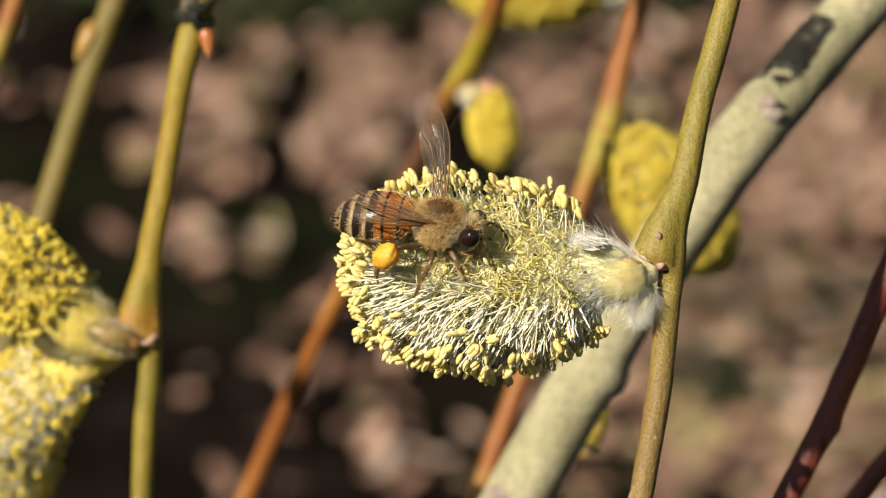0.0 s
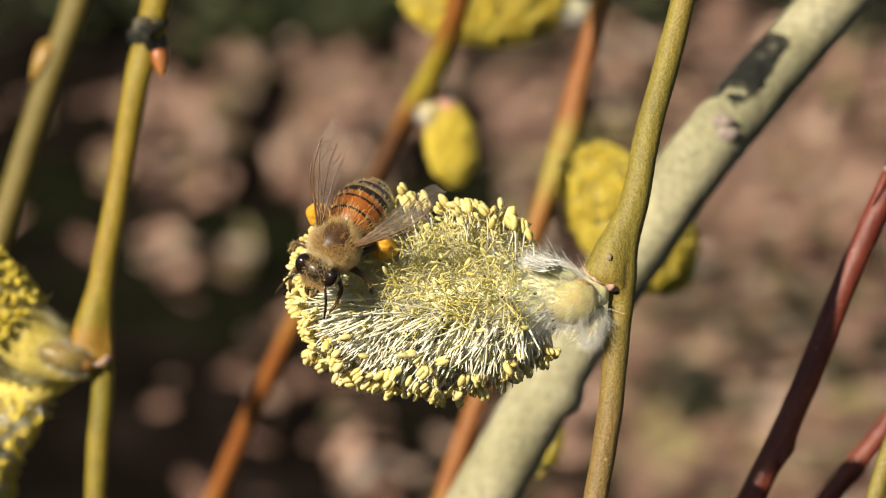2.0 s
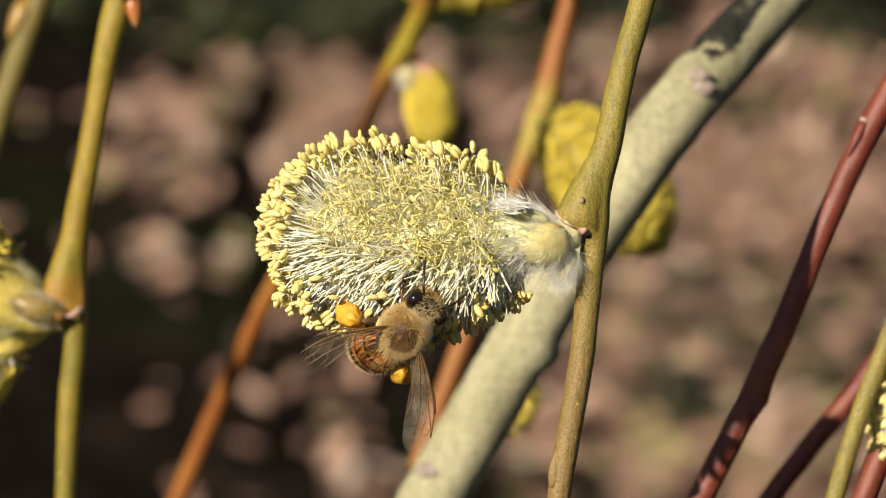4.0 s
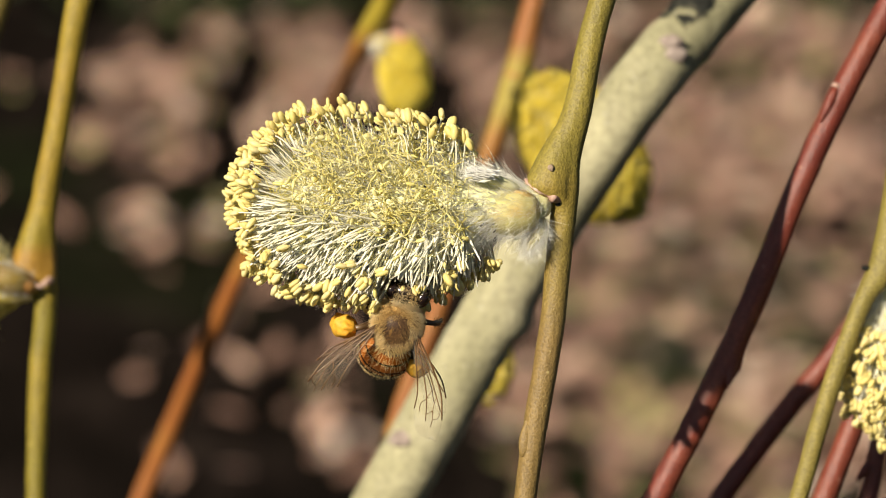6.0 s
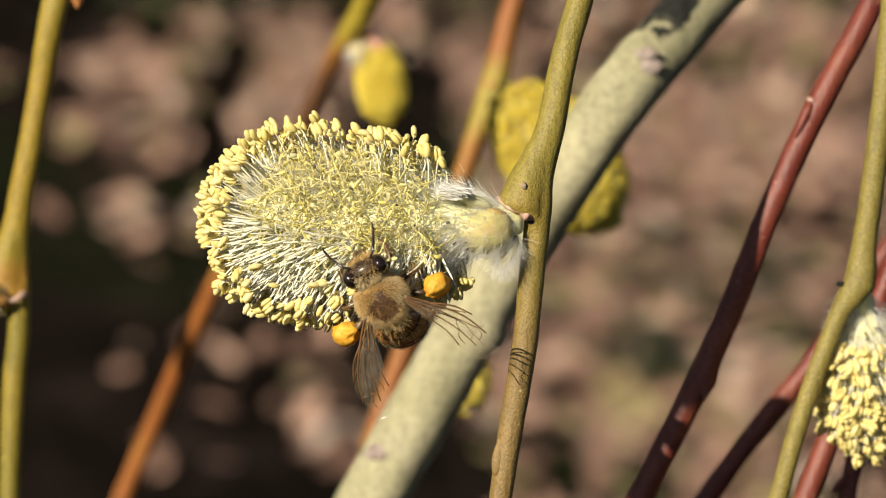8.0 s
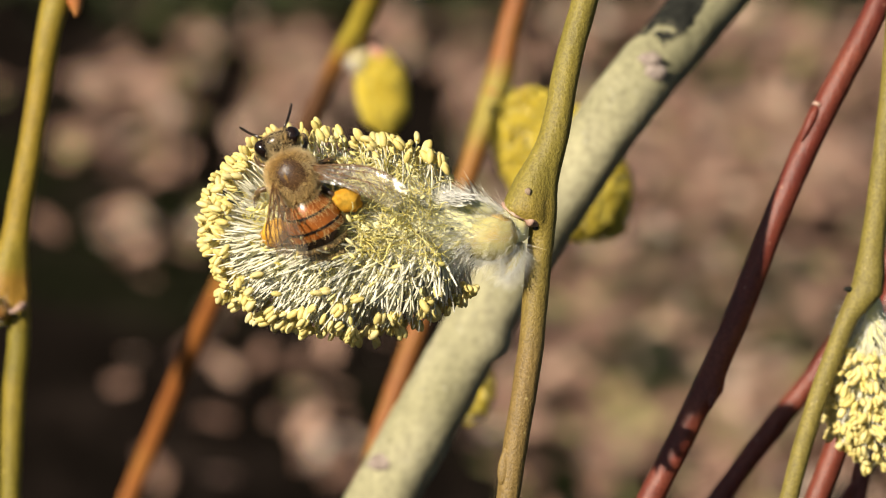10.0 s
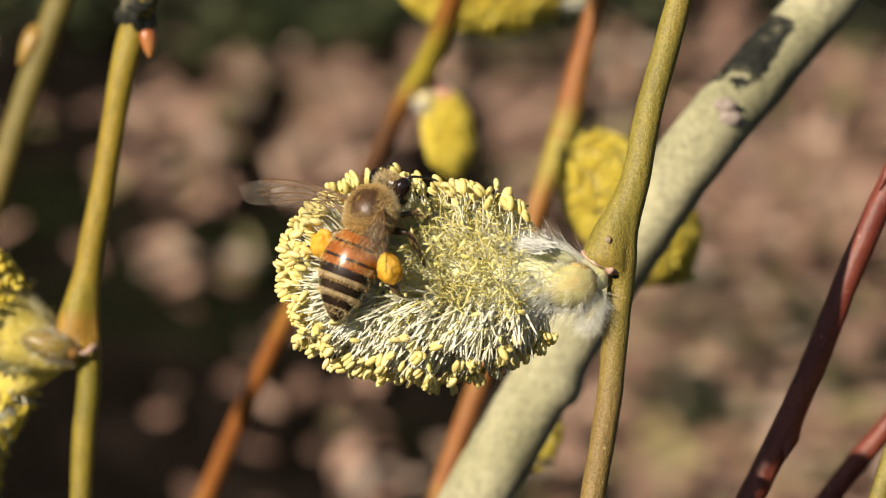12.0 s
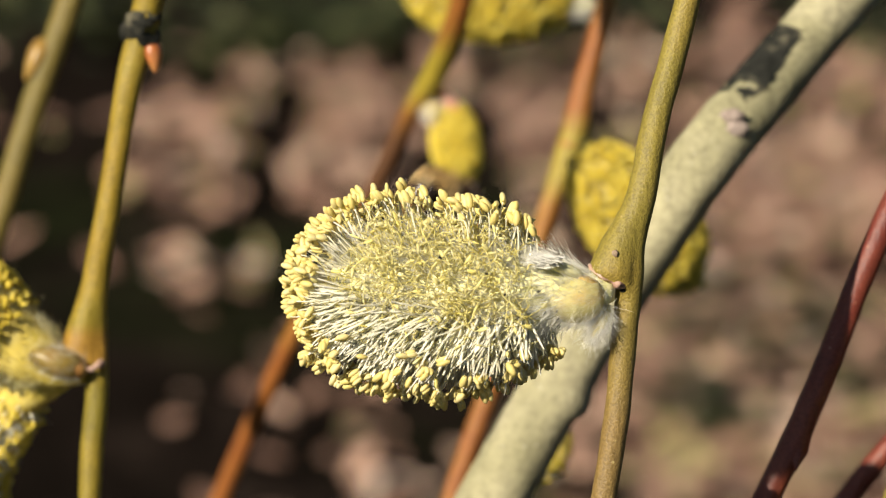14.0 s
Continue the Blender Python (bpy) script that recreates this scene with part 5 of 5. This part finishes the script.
BEE_FLYING = [
    (0, -73.70, 40.00, 6.98, 0.995, 0.000, 0.100, -0.088, -0.470, 0.878),
    (11.7, -57.96, 45.00, 7.26, 0.995, 0.000, 0.100, -0.088, -0.470, 0.878),
    (11.9, -17.32, 70.00, 1.06, 0.449, 0.892, 0.047, 0.257, -0.180, 0.949),
    (12, -72.75, 70.00, 3.01, 0.931, 0.364, 0.000, 0.183, -0.469, 0.864),
    (12.15, -67.03, 40.00, 3.25, 0.995, 0.000, 0.100, -0.088, -0.470, 0.878),
    (12.3, -34.91, 17.25, 6.66, 0.901, -0.410, 0.142, -0.302, -0.356, 0.884),
    (12.4, -18.69, 17.25, -1.09, 0.911, -0.389, 0.140, -0.292, -0.367, 0.883),
    (12.5, -14.65, 16.25, -2.16, 0.854, -0.505, 0.127, -0.308, -0.293, 0.905),
    (12.6, -15.55, 15.25, -3.56, 0.971, -0.121, 0.204, -0.237, -0.492, 0.837),
    (12.8, -18.18, 13.25, -4.61, 0.908, 0.000, 0.420, -0.358, -0.524, 0.773),
    (12.9, -19.04, 12.25, -3.44, 0.905, 0.000, 0.426, -0.363, -0.525, 0.770),
    (13, -20.74, 11.25, 2.38, 0.971, 0.000, 0.239, -0.205, -0.518, 0.830),
    (13.1, -27.97, 11.25, 4.86, 0.825, -0.394, 0.406, -0.532, -0.297, 0.793),
    (13.25, -44.17, 5.00, 10.57, 0.958, 0.000, 0.287, -0.251, -0.484, 0.838),
    (14, -77.63, 40.00, 19.40, 0.995, 0.000, 0.100, -0.088, -0.470, 0.878),
]
# Wings of the foraging bee: seconds, then spread and lift of the left and of the right pair, in degrees.
WINGS = [(0, 72, 50, 6, 8), (0.5, 35, 22, 45, 32), (1.0, 30, 20, 55, 38), (1.5, 52, 45, 40, 35), (2.0, 55, 38, 35, 38), (2.5, 16, 10, 14, 10), (3.0, 32, 8, 26, 8), (3.5, 34, 6, 58, 6),
         (4.0, 42, 15, 50, 20), (6.5, 38, 14, 35, 14), (7.5, 32, 10, 32, 10), (8.0, 34, 14, 42, 15), (10.5, 20, 42, 60, 26), (11.0, 50, 28, 20, 10), (11.5, 72, 24, 15, 10), (12.0, 74, 20, 40, 28), (12.7, 72, 28, 50, 34), (13.0, 75, 60, 72, 60), (13.15, 72, 45, 70, 45)]

# How far the foraging bee curls its abdomen under: seconds, degrees.
CURL = [(0, 6), (0.5, 10), (1.0, 26), (1.5, 6), (2.0, 6), (2.5, 0), (3.0, 12), (3.5, 74), (4.0, 42), (6.3, 42), (6.5, 38), (7.0, 42), (7.5, 56), (8.0, 46), (8.2, 42), (10.3, 12), (10.5, 4), (11.0, 14), (11.5, 42), (12.0, 22), (13.0, 26), (13.4, 10), (14.0, 14)]


def curl_pose(degrees):
    """The abdomen turned down about the waist."""
    at = Vector((0.35, 0, 0.3)) * MM
    return Matrix.Translation(at) @ pose(0, 0, 0, 0, -degrees, 0) @ Matrix.Translation(-at)

# How far the hind legs swing forward and lift: seconds, degrees, degrees.
STRIDE = [(0, 0, 0), (0.5, 8, 0), (1.0, 4, 10), (1.5, 12, 8), (2.0, 0, 0), (2.5, 12, 26), (3.0, 20, 25), (3.5, 46, 25), (4.0, 24, 18), (6.3, 30, 15), (7.0, 34, 20), (7.5, 50, 22), (8.0, 36, 20), (10.5, 2, 30), (11.0, 0, 8), (12.0, 6, 14), (13.0, 2, 16), (13.4, -6, 0), (14.0, -6, 0)]


def stride_pose(side, swing, lift):
    """A hind leg turned about its hip."""
    at = Vector((1.0, side * 0.8, -1.3)) * MM
    return Matrix.Translation(at) @ pose(0, 0, 0, side * lift, 0, -side * swing) @ Matrix.Translation(-at)


def body_pose(x, y, z, fx, fy, fz, dx, dy, dz):
    """A bee's pose from its middle, the way it heads and the way its back faces."""
    f = Vector((fx, fy, fz)).normalized()
    d = Vector((dx, dy, dz))
    d = (d - f * d.dot(f)).normalized()
    m = Matrix((f, d.cross(f), d)).transposed().to_4x4()
    m.translation = Vector((x, y, z)) * MM
    return S @ m


def beat(start, end):
    """Wing strokes, two for every row pair: spread, lift."""
    n = int((end - start) * FPS)
    return [(start + k / FPS, 82, 62 if k % 2 else -8) for k in range(n + 1)]


def motions():
    bee, wings, abdomen, hips = build_bee("foraging honey bee with full orange pollen loads")
    walk(bee, [(row[0], body_pose(*row[1:])) for row in BEE_FORAGING])
    walk(abdomen, [(t, curl_pose(a)) for t, a in CURL])
    for side, leg in hips.items():
        walk(leg, [(t, stride_pose(side, a if side > 0 or t > 6.9 else min(a, 6) - (14 if 4 <= t < 6.9 else 0), b)) for t, a, b in STRIDE])
    for (side, hind), w in wings.items():
        k = 1 if side > 0 else 3
        rows = [(row[0], wing_pose(side, row[k] + (14 if hind else 0), row[k + 1] - (4 if hind else 0), hind)) for row in WINGS]
        rows += [(t, wing_pose(side, a, e - (6 if hind else 0), hind)) for t, a, e in beat(13.3, 14.0)]
        walk(w, rows)
    other, wings, abdomen, hips = build_bee("flying dark-banded honey bee with orange pollen loads", True)
    walk(other, [(row[0], body_pose(*row[1:])) for row in BEE_FLYING])
    for (side, hind), w in wings.items():
        walk(w, [(t, wing_pose(side, a, e - (6 if hind else 0), hind)) for t, a, e in [(0, 82, 30)] + beat(11.7, 14.0)])


build_ground()
build_leaves()
build_herbs()
build_branch()
build_shoots()
build_catkins()
motions()
